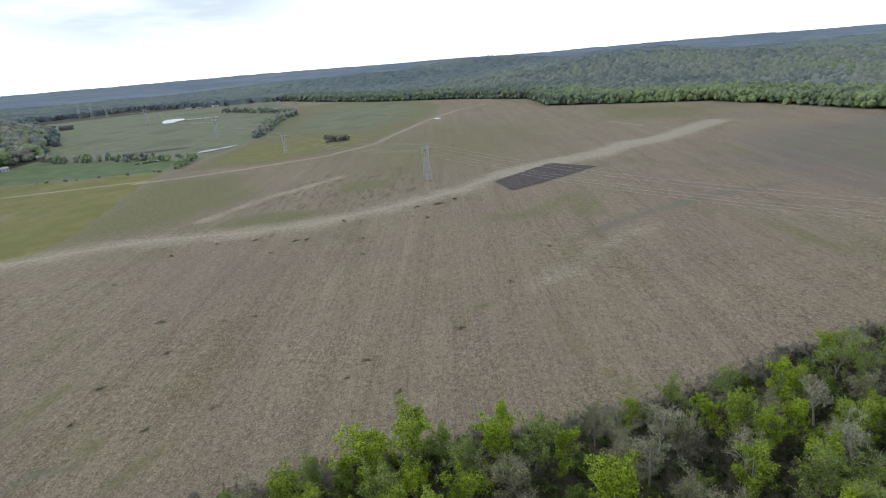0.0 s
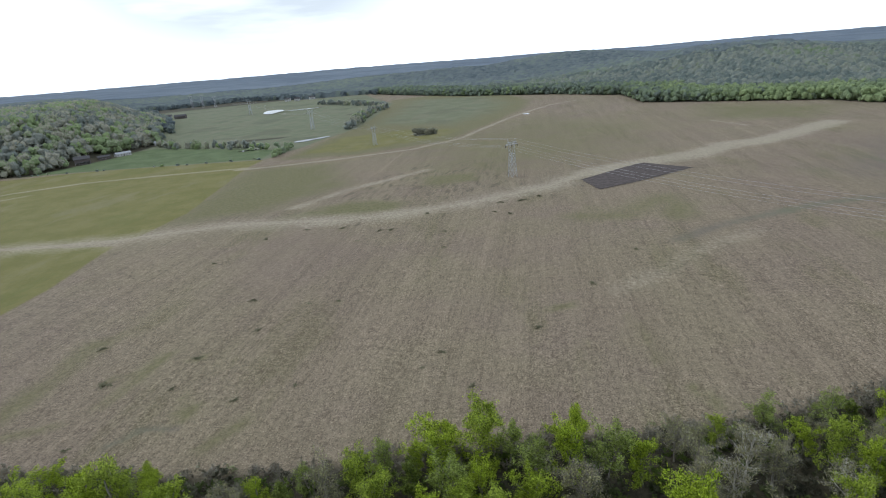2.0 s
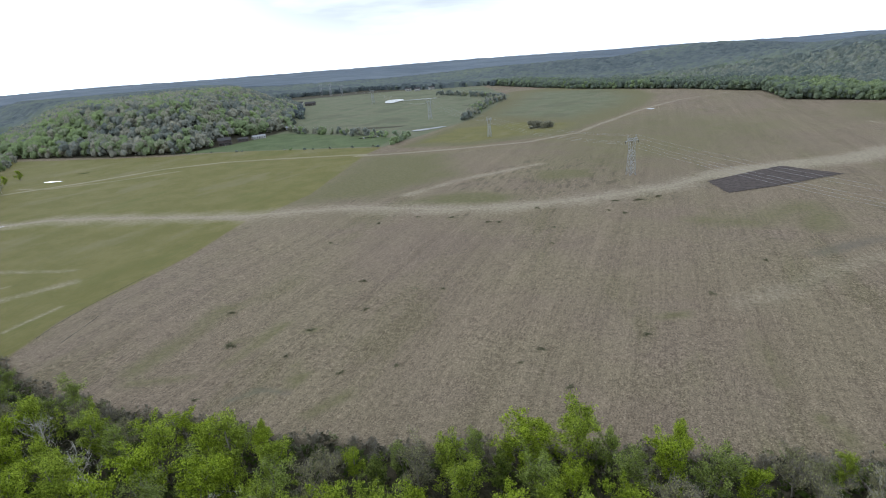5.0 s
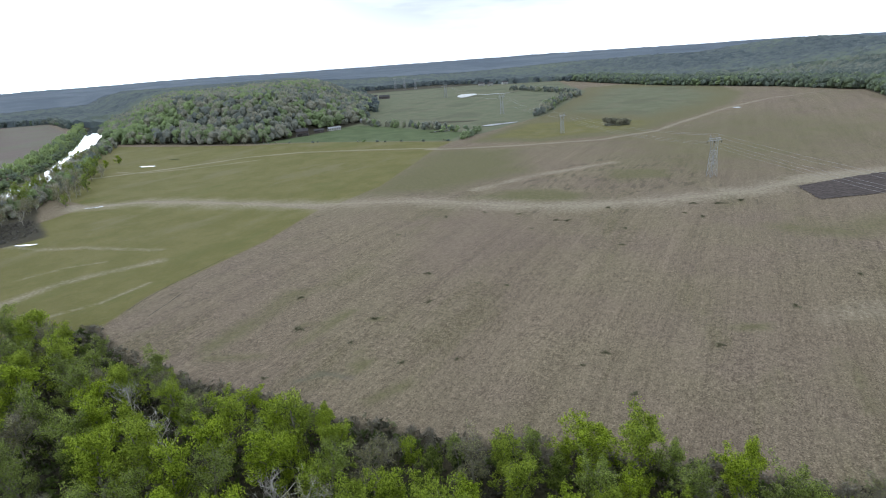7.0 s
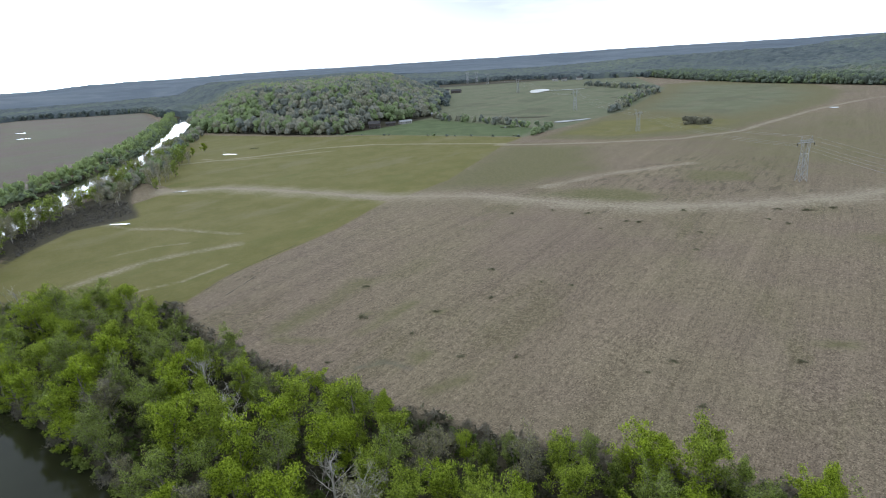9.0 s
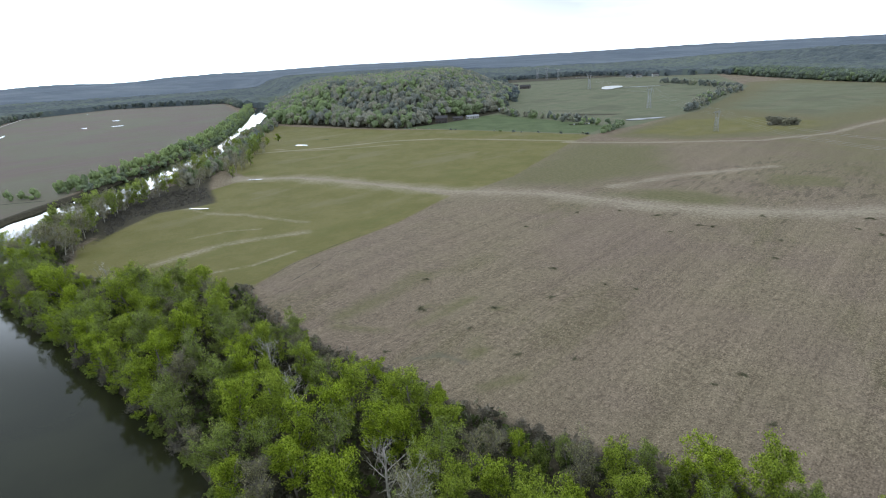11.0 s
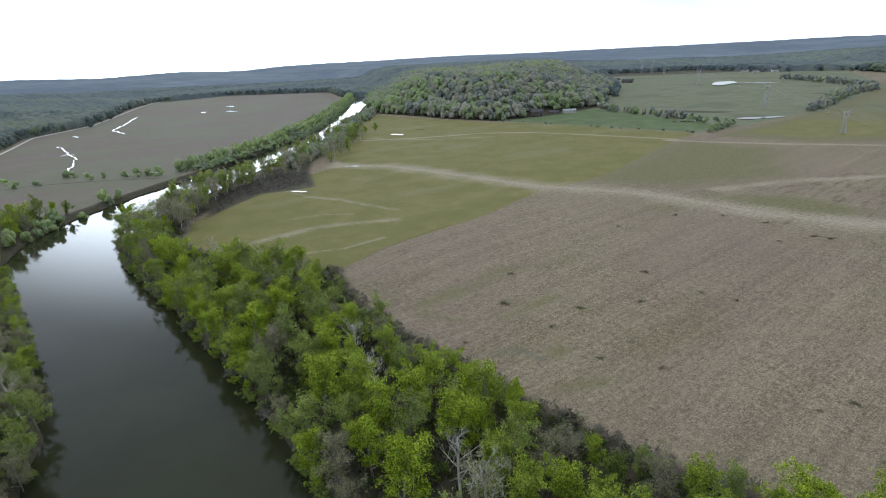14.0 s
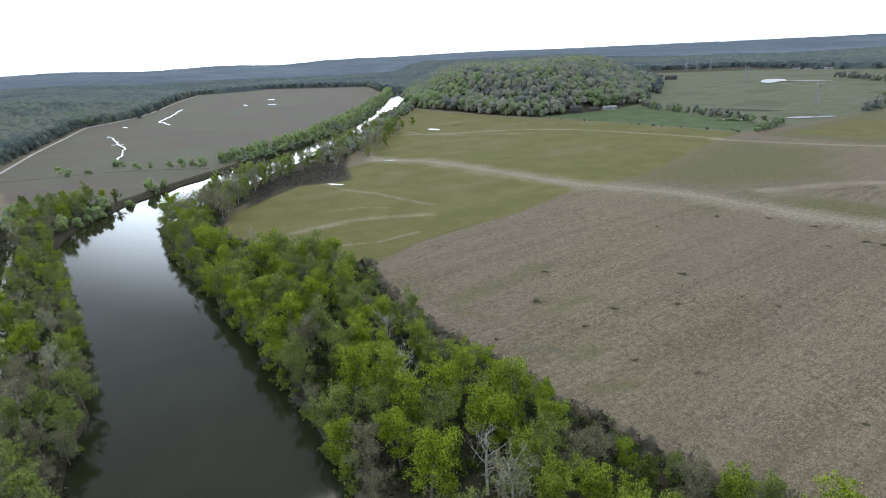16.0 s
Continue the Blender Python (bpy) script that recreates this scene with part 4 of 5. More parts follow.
woods("edge_brush", "leafless grey-brown brush along the edge of the stubble field", along(edge_line, 0.9, 4.5, 41, 0.1), M_EDGE, 2.6, 36, lambda x, y: 0.15 + 0.6 * lumps(x, y, 10, 7), 41, 1.0, 0)
woods("hill_woods", "mixed spring woods on the hill behind the farmhouse", scattered(WOODS_A, 9.0, (-1290, -460, 430, 1290), 1, lambda x, y: (np.hypot(x, y) < 1400) & (to_segments(x, y, [(-480, 508), (-474, 540), (-466, 565), (-472, 640)])[0] > 15)),
      M_WOODS, 16.0, 52, lambda x, y: 0.2 + 0.6 * lumps(x, y, 70, 9), 1, 0.82)
woods("valley_woods", "light green bottomland trees along the far field edge",
      scattered(WOODS_B, 6.6, (-420, 620, 320, 1450), 2, lambda x, y: (inside(x, y, WOODS_B) < 84)), M_BELT, 13.5, 26, lambda x, y: 0.12 + (0.3 + 0.65 * lumps(x, y, 60, 4)) * smooth(x, 100, 230), 2, 0.84)
FAR_BANK = [(-471, 100), (-499, 132), (-546, 181), (-607, 243), (-681, 305), (-808, 393), (-960, 496), (-1110, 592), (-1230, 668)]
woods("far_bank_trees", "leafy green trees lining the far river bank", along(FAR_BANK, 3.6, 8, 4, 0.05), M_GREENBELT, 9.5, 70, lambda x, y: 0.45 + 0.5 * lumps(x, y, 60, 4), 4, 0.66, 5)
BANK_FOOT = [(-464, 108), (-490, 141), (-537, 190), (-598, 252), (-672, 315), (-800, 402), (-955, 504), (-1105, 600)]
woods("bank_bushes", "low green bushes leaning over the far river bank", along(BANK_FOOT, 3.2, 3.0, 44, 0.08), M_GREENBELT, 5.0, 60, lambda x, y: 0.2 + 0.5 * lumps(x, y, 40, 4), 44, 1.1, 5)
NEAR_BANK = [(-560, 290), (-640, 350), (-720, 416), (-800, 468), (-900, 530)]
woods("near_bank_trees", "budding trees on the near river bank", along(NEAR_BANK, 3.6, 8, 5, 0.08) + along([(-408, 160), (-445, 200), (-500, 252), (-560, 290)], 3.2, 7, 6, 0.1), M_WOODS, 11.0, 70, lambda x, y: 0.3 + 0.4 * lumps(x, y, 50, 8), 5, 0.72, 5)
THICKET = [(-359, 87), (-376, 110), (-400, 144), (-390, 166), (-345, 150), (-340, 129), (-338, 101), (-316, 83), (-304, 73)]
woods("brush_thicket", "low dark leafless brush in a hollow by the river", scattered(THICKET, 2.4, (-400, -300, 60, 170), 8), M_BRUSH, 1.5, 26, lambda x, y: 0.1 + 0.6 * lumps(x, y, 9, 3), 8, 1.6, 0)
OPP_WOODS = [(-470, -88), (-578, -68), (-697, -48), (-954, 6), (-1075, 92), (-1708, 308), (-1800, 420), (-1800, 560), (-1460, 730), (-1700, 860), (-2300, 700), (-2300, -300), (-700, -300)]

def canopy(name, label, xs, ys, keep, material, crown, height, seed, tone, dip=0.85):
    """The closed roof of far woods: one dome for each tree of a jittered lattice."""
    X, Y = np.meshgrid(xs, ys)
    x, y = X.ravel(), Y.ravel()
    u, v = x / crown, y / crown
    i, j = np.floor(u), np.floor(v)
    top, who = np.full(x.shape, -1e9), np.zeros(x.shape)
    for di in (-1, 0, 1):
        for dj in (-1, 0, 1):
            a, b = i + di, j + dj
            cx, cy = a + 0.15 + 0.7 * hashed(a, b, seed), b + 0.15 + 0.7 * hashed(a, b, seed + 1)
            h = height * (0.72 + 0.4 * hashed(a, b, seed + 2)) - ((u - cx) ** 2 + (v - cy) ** 2) * height * dip
            who = np.where(h > top, hashed(a, b, seed + 3), who)
            top = np.maximum(top, h)
    z = terrain(x, y) + np.maximum(top, 1.0)
    nx, ny = len(xs), len(ys)
    k = (np.arange(ny - 1)[:, None] * nx + np.arange(nx - 1)[None, :]).ravel()
    ok = keep(x, y)
    faces = np.c_[k, k + 1, k + nx + 1, k + nx]
    faces = faces[ok[faces].all(axis=1)]
    used, back, uses = np.unique(faces, return_inverse=True, return_counts=True)
    z[used[uses < 4]] = terrain(x[used[uses < 4]], y[used[uses < 4]]) - 1      # the rim comes down to the ground
    me = mesh_of(name, np.c_[x, y, z][used], back.reshape(-1, 4), material, False)
    point_value(me, "tone", np.clip(0.55 * who + tone(x, y), 0, 1)[used])
    return tagged(new(name, me), label, "woods", kind="stuff")


def sector(x, y, lo, hi):
    """Within the half of the land that lies ahead and to the left, between two distances."""
    r, az = np.hypot(x, y), np.degrees(np.arctan2(-x, y))
    return (r > lo) & (r < hi) & (az > -52) & (az < 106)


def mid_keep(x, y):
    r = np.hypot(x, y)
    wood = (inside(x, y, WOODS_A) > 0) & (r > 1385) | (inside(x, y, WOODS_B) > 60) & (r > 1220) | (inside(x, y, OPP_WOODS) > 0) & (r > 1330)
    open_land = (inside(x, y, OPP_FIELD) > -12) | (inside(x, y, PASTURE) > -5)
    d, a = to_segments(x, y, RIVER)
    return sector(x, y, 1100, 2300) & (wood | (r > np.where(x < -640, 1330, 1480))) & ~open_land & ((d > 34) | (r > 1230))


def far_keep(x, y):
    return sector(x, y, 2270, 4850)


def ridge_keep(x, y):
    return (inside(x, y, WOODS_B) > 78) & sector(x, y, 300, 1260)


def levee_keep(x, y):
    return (inside(x, y, OPP_WOODS) > 0) & sector(x, y, 300, 1370)


canopy("ridge_woods", "grey-green spring woods on the ridge beyond the fields", np.arange(-260, 1060, 3.2), np.arange(330, 1270, 3.2), ridge_keep, M_RIDGE, 9.5, 14.0, 11, lambda x, y: 0.05 + 0.5 * lumps(x, y, 90, 6), 1.25)
canopy("levee_woods", "grey-green woods behind the gravel levee road", np.arange(-1380, -480, 3.4), np.arange(-310, 340, 3.4), levee_keep, M_RIDGE, 10.5, 14.0, 15, lambda x, y: 0.0 + 0.45 * lumps(x, y, 80, 2), 1.0)
# last tone term: greener near, blue-grey past 1700 m, a painted haze fade
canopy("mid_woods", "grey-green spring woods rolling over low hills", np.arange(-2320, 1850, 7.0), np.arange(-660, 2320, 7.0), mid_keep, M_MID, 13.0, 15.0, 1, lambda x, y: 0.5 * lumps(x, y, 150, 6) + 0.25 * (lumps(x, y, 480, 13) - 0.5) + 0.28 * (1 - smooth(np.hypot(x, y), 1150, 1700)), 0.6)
# the horizon hills take the haze-coloured material
canopy("far_woods", "wooded hills along the horizon, blue haze put into their colour", np.arange(-4860, 3900, 20.0), np.arange(-1340, 4860, 20.0), far_keep, M_FAR, 60.0, 15.0, 5, lambda x, y: 0.6 * lumps(x, y, 300, 6) + 0.3 * (lumps(x, y, 900, 14) - 0.4), 0.25)


# ---- hedges, bushes and single tree rows in the farmland ----
woods("fence_row", "dark low bushes along the pasture fence", along([(-500, 452), (-413, 462), (-325, 467), (-255, 474)], 5, 2, 21, 0.7), M_WOODS, 2.2, 40, lambda x, y: 0.1, 21, 1.2)
woods("pasture_trees", "row of budding trees across the pasture", along([(-470, 640), (-440, 600), (-400, 585), (-330, 560), (-300, 560)], 6, 7, 22, 0.1), M_WOODS, 9.0, 70, lambda x, y: 0.3 + 0.4 * lumps(x, y, 30, 4), 22, 0.72, 5)
woods("pond_trees", "green trees by the small ponds", along([(-300, 540), (-256, 541), (-247, 505), (-248, 482)], 6, 4, 23, 0.1), M_GREENBELT, 7.0, 70, lambda x, y: 0.45, 23, 0.8, 5)
woods("dam_trees", "tree row curving along the far dam", along([(-232, 668), (-240, 720), (-262, 840), (-262, 960), (-330, 1060), (-470, 1180)], 6, 9, 24, 0.02), M_WOODS, 10.0, 70, lambda x, y: 0.1 + 0.4 * lumps(x, y, 40, 4), 24, 0.75, 5)
woods("far_hedge", "hedge of trees behind the pasture", along([(-560, 770), (-690, 950), (-760, 1030), (-1070, 1410), (-880, 1570), (-600, 1420), (-440, 1440), (-400, 1390)], 7, 12, 25, 0.1), M_MID, 13.0, 40, lambda x, y: 0.3, 25)
woods("ditch_bushes", "round green bushes along the field ditch", [(-537, -17), (-511, -11), (-509, 2), (-531, 23), (-528, 27), (-504, 35), (-502, 45), (-490, 58), (-484, 66), (-480, 74), (-474, 79), (-478, 96), (-470, 98)],
      M_GREENBELT, 6.5, 80, lambda x, y: 0.55, 26, 0.9, 5)
woods("bend_trees", "leafy trees at the outer bend of the river", along([(-330, -19), (-346, -9), (-362, 5), (-374, 15)], 5, 3, 27, 0.4) + [(-398, 36), (-403, 33), (-407, 42)] + along([(-300, -40), (-352, -36), (-400, -30)], 6, 8, 28, 0.1), M_GREENBELT, 7.5, 110, lambda x, y: 0.5 + 0.4 * lumps(x, y, 20, 4), 27, 0.8, 6)
lone = woods("lone_thicket", "big grey-brown thicket standing alone in the field", [(-121, 573), (-116, 575), (-112, 577), (-118, 579), (-108, 576), (-125, 572), (-114, 571), (-111, 573), (-122, 577), (-107, 580)], M_LONE, 7.5, 160, lambda x, y: 0.45, 29, 1.1, 6)
woods("field_end_trees", "grey-green trees closing the far end of the brown field", along([(-1040, 84), (-1400, 196), (-1700, 300), (-1790, 420), (-1790, 545), (-1460, 722), (-1180, 610)], 9, 7, 31, 0.05)
      + along([(-500, -88), (-590, -74), (-700, -52), (-955, 0), (-1040, 60)], 7, 4, 32, 0.05), M_RIDGE, 14.0, 60, lambda x, y: 0.1 + 0.5 * lumps(x, y, 60, 4), 31, 0.75, 3)


# ---- ponds and puddles ----
def pond(name, label, x, y, long, wide, turn, seed):
    rng = np.random.default_rng(seed)
    k = 28
    a = np.arange(k) * 2 * math.pi / k
    r = 1 + 0.16 * np.sin(2 * a + rng.uniform(0, 6)) + 0.12 * np.sin(3 * a + rng.uniform(0, 6)) + rng.normal(0, 0.05, k)
    px, py = long * r * np.cos(a), wide * r * np.sin(a)
    c, s = math.cos(radians(turn)), math.sin(radians(turn))
    bm = bmesh.new()
    vs = [bm.verts.new((px[i] * c - py[i] * s, px[i] * s + py[i] * c, 0)) for i in range(k)]
    bm.faces.new(vs)
    me = bpy.data.meshes.new(name)
    bm.to_mesh(me)
    bm.free()
    me.materials.append(M_POND)
    ob = tagged(new(name, me), label, "water", kind="structure")
    ob.location = (x, y, max(float(terrain(x, y)), float(terrain(x + px[0] * c, y + px[0] * s))) + 0.3 + 0.01 * long)
    return ob


pond("pond", "bright pond in the cattle pasture", -522, 1060, 50, 20, 116, 1)
pond("pond", "narrow tail of the bright pasture pond", -462, 1075, 40, 5, 25, 6)
pond("pond", "narrow pond behind a low dam", -252, 592, 20, 8.5, 50, 2)
pond("pond", "small pond beside the fence trees", -300, 537, 11, 4.0, 30, 3)
pond("pond", "small pond at the end of the field track", -13, 708, 6, 4, 70, 4)
for i, (x, y, a, b, turn) in enumerate([(-498, 318, 9, 2.6, 10), (-506, 354, 5, 2, 20), (-373, 195, 5, 1.2, 40), (-325, 131, 7, 1.2, 25),
                                        (-1085, 330, 13, 2.8, 40), (-1230, 373, 12, 2.8, 30), (-1600, 415, 20, 3.6, 20), (-1130, 290, 9, 2.5, 10), (-900, 60, 12, 1.6, 15), (-690, 36, 6, 1, 80)]):
    pond("puddle", "shallow puddle shining on the wet field", x, y, a, b, turn, 10 + i)


def ribbon(name, label, line, width, lift, material, category, seed, ragged=0.25, crown_up=0.0, wiggle=0.0):
    rng = np.random.default_rng(seed)
    pts = []
    for a, b in zip(line[:-1], line[1:]):
        k = max(2, int(math.dist(a, b) / 6))
        pts += [[p + (q - p) * s for p, q in zip(a, b)] for s in np.arange(k) / k]
    p = np.array(pts + [line[-1]], float)
    for _ in range(2):
        p[1:-1] = (p[:-2] + 2 * p[1:-1] + p[2:]) / 4
    if wiggle:
        sway = np.cumsum(rng.normal(0, 1, p.shape), axis=0)
        p[1:-1] += wiggle * (sway - np.linspace(0, 1, len(p))[:, None] * sway[-1])[1:-1]
    t = np.gradient(p, axis=0)
    t /= np.linalg.norm(t, axis=1)[:, None]
    nrm = np.c_[-t[:, 1], t[:, 0]]
    z = terrain(p[:, 0], p[:, 1]) + lift
    rows = []
    for s in (-1, -0.4, 0.4, 1):
        o = width * s * (1 + ragged * rng.normal(0, 1, len(p)) * (abs(s) == 1))
        rows.append(np.c_[p + nrm * o[:, None], z - (abs(s) == 1) * (lift * 0.9 * (material is not M_POND) + crown_up)])
    n = len(p)
    k = np.arange(n - 1)
    f = np.vstack([np.c_[k + a * n, k + 1 + a * n, k + 1 + (a + 1) * n, k + (a + 1) * n][:, ::-1] for a in range(3)])
    return tagged(new(name, mesh_of(name, np.vstack(rows), f, material, True)), label, category, kind="structure")


ribbon("levee_road", "pale gravel road on the levee along the woods", LEVEE, 1.7, 0.6, M_GRAVEL, "road", 1, 0.05, 0.2)
ribbon("stream", "thin shining stream winding over the brown field", [(-790, 34), (-753, 38), (-700, 40), (-650, 40), (-615, 30), (-594, 30), (-565, 26)], 0.6, 0.75, M_POND, "water", 2, 0.45, 0, 1.0)
ribbon("stream", "thin shining stream winding over the brown field", [(-1157, 181), (-1040, 140), (-931, 107), (-890, 112), (-862, 115)], 0.8, 0.9, M_POND, "water", 3, 0.45, 0, 1.2)


# ---- the tilled plot ----
def build_plot():
    corner = [(25, 328), (33, 301), (58, 318), (92, 345), (66, 368)]
    plot = tagged(new("tilled_plot"), "dark freshly tilled plot in the stubble field", "field", kind="structure")
    xs, ys = np.arange(22, 95, 1.0), np.arange(298, 371, 1.0)
    X, Y = np.meshgrid(xs, ys)
    x, y = X.ravel(), Y.ravel()
    ok = inside(x, y, corner) > -0.6 + 0.8 * (lumps(x, y, 3, 2) - 0.5)
    u = x * math.cos(radians(40)) + y * math.sin(radians(40))
    z = terrain(x, y) + 0.14 + 0.08 * np.sin(u * 2.1) + 0.12 * lumps(x, y, 2.0, 3)
    k = (np.arange(len(ys) - 1)[:, None] * len(xs) + np.arange(len(xs) - 1)[None, :]).ravel()
    f = np.c_[k, k + 1, k + len(xs) + 1, k + len(xs)]
    f = f[ok[f].all(axis=1)]
    used, back = np.unique(f, return_inverse=True)
    part("soil", mesh_of("soil", np.c_[x, y, z][used], back.reshape(-1, 4), M_TILLED), plot)


build_plot()


# ---- power line ----
def beam(a, b, w):
    return tube([a, b], [w, w], 4)


def make_pylon(height):
    """A lattice pylon: four legs leaning together, braces, a bridge of cross-arms with insulators."""
    root = tagged(new("pylon"), "galvanised steel lattice power pylon standing in the field", "pylon", "power line pylons")
    h, b, w = height, height * 0.085, height * 0.055
    waist = h * 0.62
    for sx in (-1, 1):
        for sy in (-1, 1):
            part("leg", mesh_of("leg", *joined([beam((sx * b, sy * b, -0.5), (sx * w, sy * w, waist), 0.16), beam((sx * w, sy * w, waist), (sx * w * 1.5, sy * w * 0.5, h * 0.9), 0.13)]), M_STEEL), root)
    braces = []
    lv = [0, 0.17, 0.33, 0.48, 0.62]
    for lo, hi in zip(lv[:-1], lv[1:]):
        p, q = b + (w - b) * lo / 0.62, b + (w - b) * hi / 0.62
        for s in (-1, 1):
            for c in (-1, 1):
                braces += [beam((-c * p, s * p, h * lo), (c * q, s * q, h * hi), 0.085), beam((s * p, -c * p, h * lo), (s * q, c * q, h * hi), 0.085)]
        for s in (-1, 1):
            braces += [beam((-q, s * q, h * hi), (q, s * q, h * hi), 0.085), beam((s * q, -q, h * hi), (s * q, q, h * hi), 0.085)]
    for s in (-1, 1):
        braces += [beam((s * w, -w, waist), (s * w * 1.5, w * 0.5, h * 0.76), 0.07), beam((s * w, w, waist), (s * w * 1.5, -w * 0.5, h * 0.9), 0.07)]
    part("bracing", mesh_of("bracing", *joined(braces), M_STEEL), root)
    arm, z = h * 0.19, h * 0.86
    bars = [beam((-arm, s * 0.45, z), (arm, s * 0.45, z), 0.11) for s in (-1, 1)] + [beam((-arm * 0.75, s * 0.4, z + 1.3), (arm * 0.75, s * 0.4, z + 1.3), 0.09) for s in (-1, 1)]
    for i in range(10):
        x0, x1 = -arm + arm * 0.2 * i, -arm + arm * 0.2 * (i + 1)
        bars += [beam((x0, 0.45, z), (x1, 0.42, z + 1.3 * (0 < i < 9)), 0.06), beam((x0, -0.45, z), (x1, -0.42, z + 1.3 * (0 < i < 9)), 0.06)]
    part("crossarm", mesh_of("crossarm", *joined(bars), M_STEEL), root)
    for s in (-1, 1):
        part("peak", mesh_of("peak", *joined([beam((s * arm * 0.55 + d, 0, z + 1.2), (s * arm * 0.6, 0, h), 0.09) for d in (-0.8, 0.8)]), M_STEEL), root)
    for x in (-arm, 0, arm):
        part("insulator", mesh_of("insulator", *tube([(x, 0, z), (x, 0, z - 0.5), (x, 0, z - 1.7)], [0.07, 0.16, 0.1], 6), M_GLASS), root)
    return root


LINE = [(160, 128, 24), (-16, 345, 24), (-156, 519, 19), (-293, 700, 26), (-560, 1040, 29), (-836, 1376, 30)]
line_turn = math.degrees(math.atan2(345 - 128, -16 - 160)) - 90
pylon = make_pylon(24.0)
pylon.matrix_basis = pose(LINE[0][0], LINE[0][1], float(terrain(*LINE[0][:2])), 0, 0, line_turn)
for x, y, h in LINE[1:]:
    c = copy_thing(pylon, Matrix.Identity(4))
    c.matrix_basis = pose(x, y, float(terrain(x, y)), 0, 0, line_turn) @ Matrix.Scale(h / 24.0, 4)
for x, y in [(-945, 1440), (-900, 1420)]:
    c = copy_thing(pylon, Matrix.Identity(4))
    c.matrix_basis = pose(x, y, float(terrain(x, y)), 0, 0, line_turn + 20) @ Matrix.Scale(1.45, 4)


def hang_wires():
    for (ax, ay, ah), (bx, by, bh) in zip(LINE[:-1], LINE[1:]):
        ln = math.dist((ax, ay), (bx, by))
        nx, ny = -(by - ay) / ln, (bx - ax) / ln
        for off, top in ((-0.19, 0.79), (0.0, 0.79), (0.19, 0.79), (-0.114, 1.0), (0.114, 1.0)):
            pts = []
            for s in np.linspace(0, 1, 17):
                o = off * (ah + (bh - ah) * s)
                za, zb = float(terrain(ax, ay)) + ah * top, float(terrain(bx, by)) + bh * top
                pts.append((ax + (bx - ax) * s + nx * o, ay + (by - ay) * s + ny * o, za + (zb - za) * s - 4 * s * (1 - s) * ln * 0.018))
            ob = new("power_line_wire", mesh_of("power_line_wire", *tube(pts, [0.032] * 17, 4), M_WIRE, True))
            tagged(ob, "thin sagging power line wire between the pylons", "wire", "power line wires")


hang_wires()


# ---- farm buildings ----
def prism(x0, x1, y0, y1, z0, z1):
    v = [(x, y, z) for z in (z0, z1) for x, y in ((x0, y0), (x1, y0), (x1, y1), (x0, y1))]
    f = [(3, 2, 1, 0), (4, 5, 6, 7), (0, 1, 5, 4), (1, 2, 6, 5), (2, 3, 7, 6), (3, 0, 4, 7)]
    return np.array(v, float), np.array(f)


def make_house(label, x, y, turn, w, d, h, roof_h, wall, roof, porch=True, chimney=True, name="house"):
    root = tagged(new(name), label, "building", "farm buildings")
    part("wall", mesh_of("wall", *prism(-w / 2, w / 2, -d / 2, d / 2, -0.5, h), wall), root)
    e = 0.6
    a, b = w / 2 + e, d / 2 + e
    v = [(-a, -b, h), (a, -b, h), (a, b, h), (-a, b, h), (-a, 0, h + roof_h), (a, 0, h + roof_h)]
    v += [(p[0], p[1], p[2] + 0.25) for p in v]
    f = [(0, 1, 5, 4), (2, 3, 4, 5), (7, 6, 10, 11), (9, 8, 11, 10), (1, 0, 6, 7), (3, 2, 8, 9), (0, 4, 10, 6), (4, 3, 9, 10), (2, 5, 11, 8), (5, 1, 7, 11)]
    rf = part("roof", mesh_of("roof", np.array(v, float), np.array(f), roof), root)
    gb = [((-w / 2, -d / 2, h), (-w / 2, d / 2, h), (-w / 2, 0, h + roof_h * 0.95)), ((w / 2, -d / 2, h), (w / 2, d / 2, h), (w / 2, 0, h + roof_h * 0.95))]
    for tri in gb:
        s = 0.12 if tri[0][0] < 0 else -0.12
        vv = list(tri) + [(p[0] + s, p[1], p[2]) for p in tri]
        me = bpy.data.meshes.new("gable")
        me.from_pydata(vv, [], [(0, 1, 2), (5, 4, 3), (0, 3, 4, 1), (1, 4, 5, 2), (2, 5, 3, 0)])
        me.materials.append(wall)
        part("gable", me, root)
    if chimney:
        part("chimney", mesh_of("chimney", *prism(w * 0.2, w * 0.2 + 0.9, -0.45, 0.45, h, h + roof_h + 1.2), M_WALL_RED), rf)
    k = max(2, int(w / 3))
    for side in (-1, 1):
        for i in range(k):
            cx = -w / 2 + w * (i + 0.5) / k
            y0 = side * d / 2
            win = part("window", mesh_of("window", *prism(cx - 0.55, cx + 0.55, y0 - 0.06, y0 + 0.06, 0.9, 2.2), M_WALL), root)
            part("pane", mesh_of("pane", *prism(cx - 0.45, cx + 0.45, y0 - 0.09, y0 + 0.09, 1.0, 2.1), M_GLASS), win)
    part("door", mesh_of("door", *prism(-0.5, 0.5, -d / 2 - 0.08, -d / 2 + 0.04, 0.0, 2.05), M_WALL_RED), root)
    if porch:
        for i in range(5):
            cx = -w / 2 + 0.3 + (w - 0.6) * i / 4
            part("post", mesh_of("post", *prism(cx - 0.1, cx + 0.1, -d / 2 - 2.3, -d / 2 - 2.1, -0.3, 2.4), M_WALL), root)
        part("porch_roof", mesh_of("porch_roof", *prism(-w / 2 - 0.2, w / 2 + 0.2, -d / 2 - 2.6, -d / 2 - 0.1, 2.4, 2.6), roof), root)
    root.matrix_basis = pose(x, y, float(terrain(x, y)), 0, 0, turn)
    return root


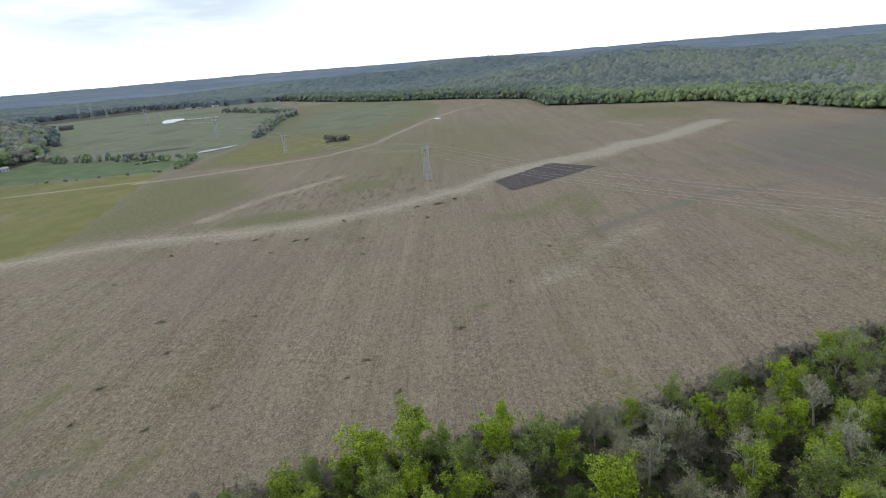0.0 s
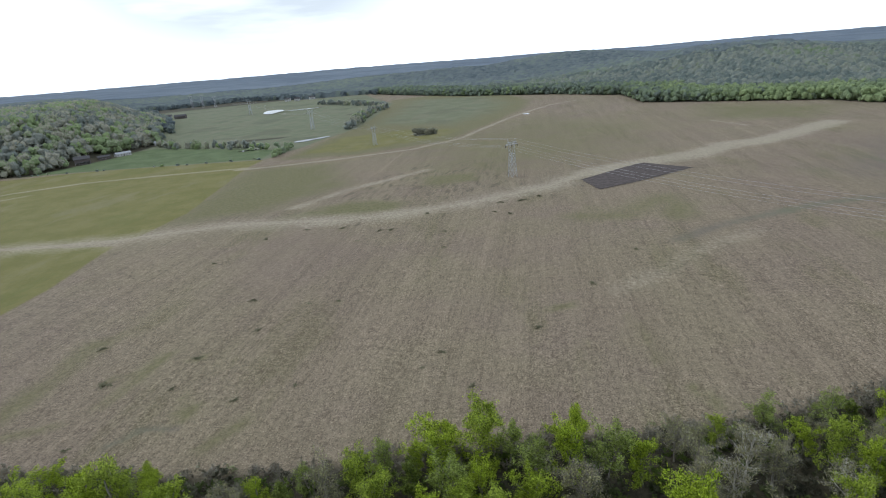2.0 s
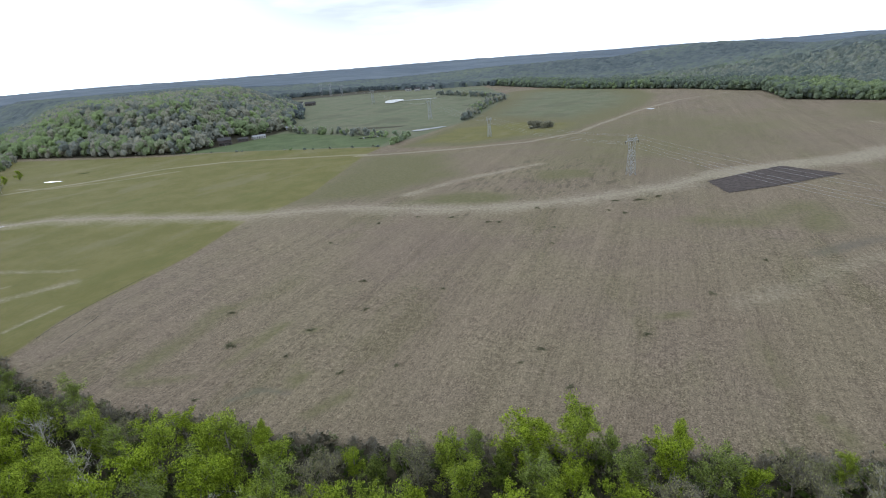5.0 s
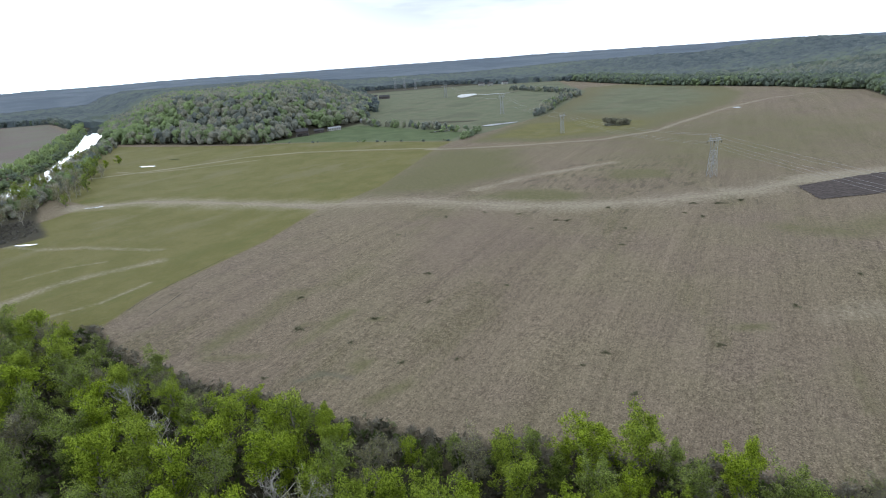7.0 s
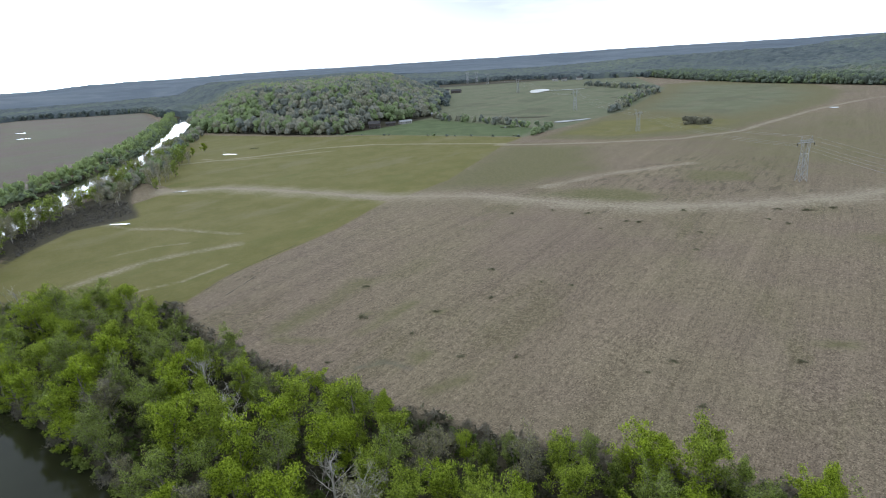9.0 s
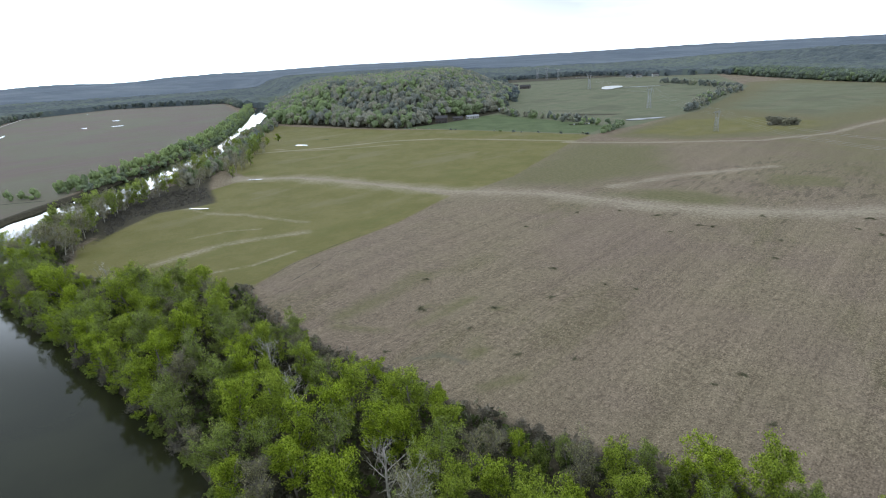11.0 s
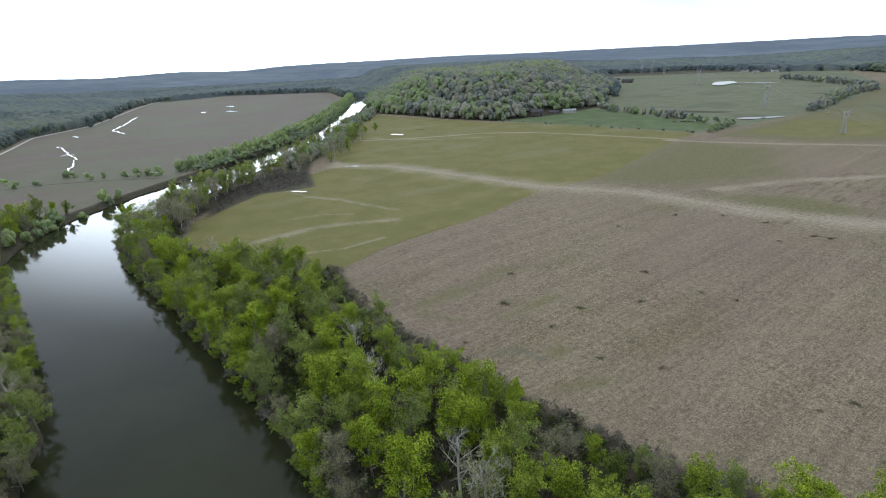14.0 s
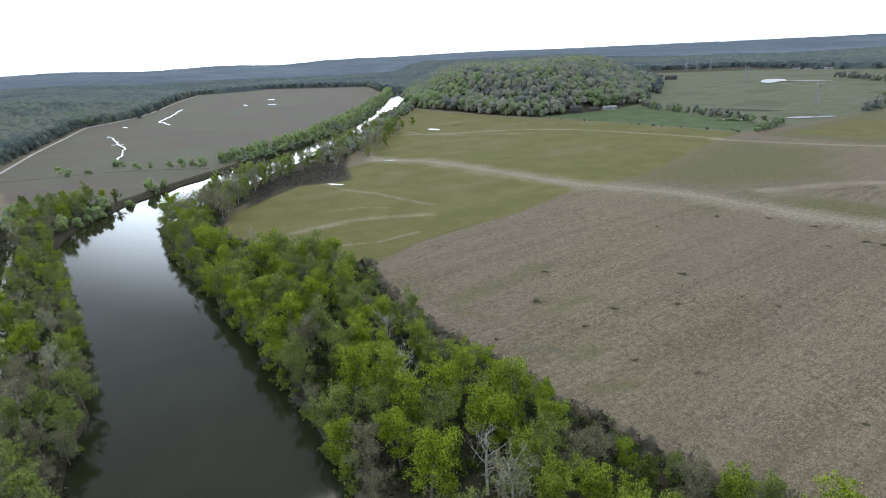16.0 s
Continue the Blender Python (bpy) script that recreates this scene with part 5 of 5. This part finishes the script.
make_house("two-storey dark farmhouse with white porch below the woods", -478, 512, 40, 14, 9, 5.4, 3.0, M_WALL_RED, M_ROOF)
make_house("low brown shed beside the farmhouse", -474, 538, 45, 12, 6, 2.8, 1.6, M_WALL_RED, M_ROOF, False, False, "shed")
make_house("long pale open shed at the edge of the woods", -468, 560, 60, 16, 7, 2.8, 1.6, M_WALL, M_ROOF_METAL, False, False, "shed")
make_house("small white house by the trees", -478, 640, 30, 11, 7, 3.0, 2.0, M_WALL, M_ROOF_METAL, False, True)
make_house("white farmhouse with a grey roof beyond the pasture", -776, 1085, 30, 18, 10, 5.0, 3.2, M_WALL, M_ROOF, False, True)
make_house("dark barn beyond the pasture", -735, 1070, 20, 22, 11, 4.6, 3.6, M_WALL_RED, M_ROOF, False, False, "barn")
make_house("pale grey house by the riverside path", -366, -46, 80, 9, 7, 3.0, 2.0, M_WALL, M_ROOF_METAL, False, False)
for i, (x, y) in enumerate([(-640, 1395), (-610, 1385), (-575, 1400)]):
    make_house("small tan house on the far side of the pasture", x, y, 20 * i, 14, 9, 5.0, 3.0, M_WALL, M_ROOF, False, False)

ribbon("riverside_path", "grey gravel path behind the riverside trees", [(-120, -38), (-166, -32), (-198, -33), (-243, -35), (-281, -36), (-320, -37), (-360, -40)], 1.3, 0.3, M_GRAVEL, "path", 8, 0.05)
ribbon("field_ditch", "shallow dark ditch across the brown field", [(-530, -58), (-518, -26), (-511, 7), (-488, 44), (-456, 82)], 0.9, 0.12, M_FURROW, "ditch", 9, 0.3)
for k, (label, line) in enumerate((("dark furrow along the edge of the green crop", [(-186, 98), (-190, 108), (-194, 132), (-196, 150)]),
                                   ("dark furrow in the stubble beside the crop", [(-174, 98), (-177, 108), (-180, 116)]))):
    ribbon("furrow", label, line, 0.16, 0.06, M_FURROW, "furrow", 30 + k, 0.6, 0, 0.12)


# ---- weed clumps in the stubble ----
def make_weeds():
    rng = np.random.default_rng(77)
    tips = [(np.array([rng.normal(0, 0.35), rng.normal(0, 0.35), 0.06]), 0.55) for _ in range(12)]
    v, f = leaves(rng, tips, 240, 0.16, 0.3)
    v[:, 2] = np.abs(v[:, 2])
    return tagged(new("weed_clump", mesh_of("weed_clump", v, f, M_WEED)), "dark clump of weeds in the stubble", "weeds", "weed clumps", "stuff")


WEEDS = [(-27, 128, 1.1), (-1, 142, 1.1), (-87, 140, 1.1), (17, 173, 1.2), (-116, 109, 1.7), (-105, 84, 0.9), (-17, 112, 1.0), (-10, 100, 1.0), (-68, 161, 1.0), (-100, 162, 1.4), (-132, 128, 1.2), (36, 205, 1.5), (-95, 108, 0.9), (-78, 159, 0.8), (-97, 123, 1.2), (-75, 104, 1.0), (-62, 111, 0.8), (-43, 236, 1.6), (-40, 214, 1.5), (-75, 240, 2.0), (-70, 241, 2.0), (-130, 232, 2.0), (-114, 245, 1.6), (-82, 225, 1.3), (-96, 246, 2.0), (-14, 261, 2.0), (-22, 265, 1.6), (-20, 283, 2.2), (-9, 286, 3.0), (0, 294, 2.5), (-57, 266, 2.0), (-138, 200, 1.4), (-31, 120, 0.7)]
weed = make_weeds()
for i, (x, y, size) in enumerate(WEEDS):
    c = weed if i == 0 else copy_thing(weed, Matrix.Identity(4))
    size *= 0.72 if y > 190 else 1.0
    c.matrix_basis = pose(x, y, float(terrain(x, y)), 0, 0, 40 * i) @ Matrix.Diagonal((size, size * 0.8, size * 0.6, 1))
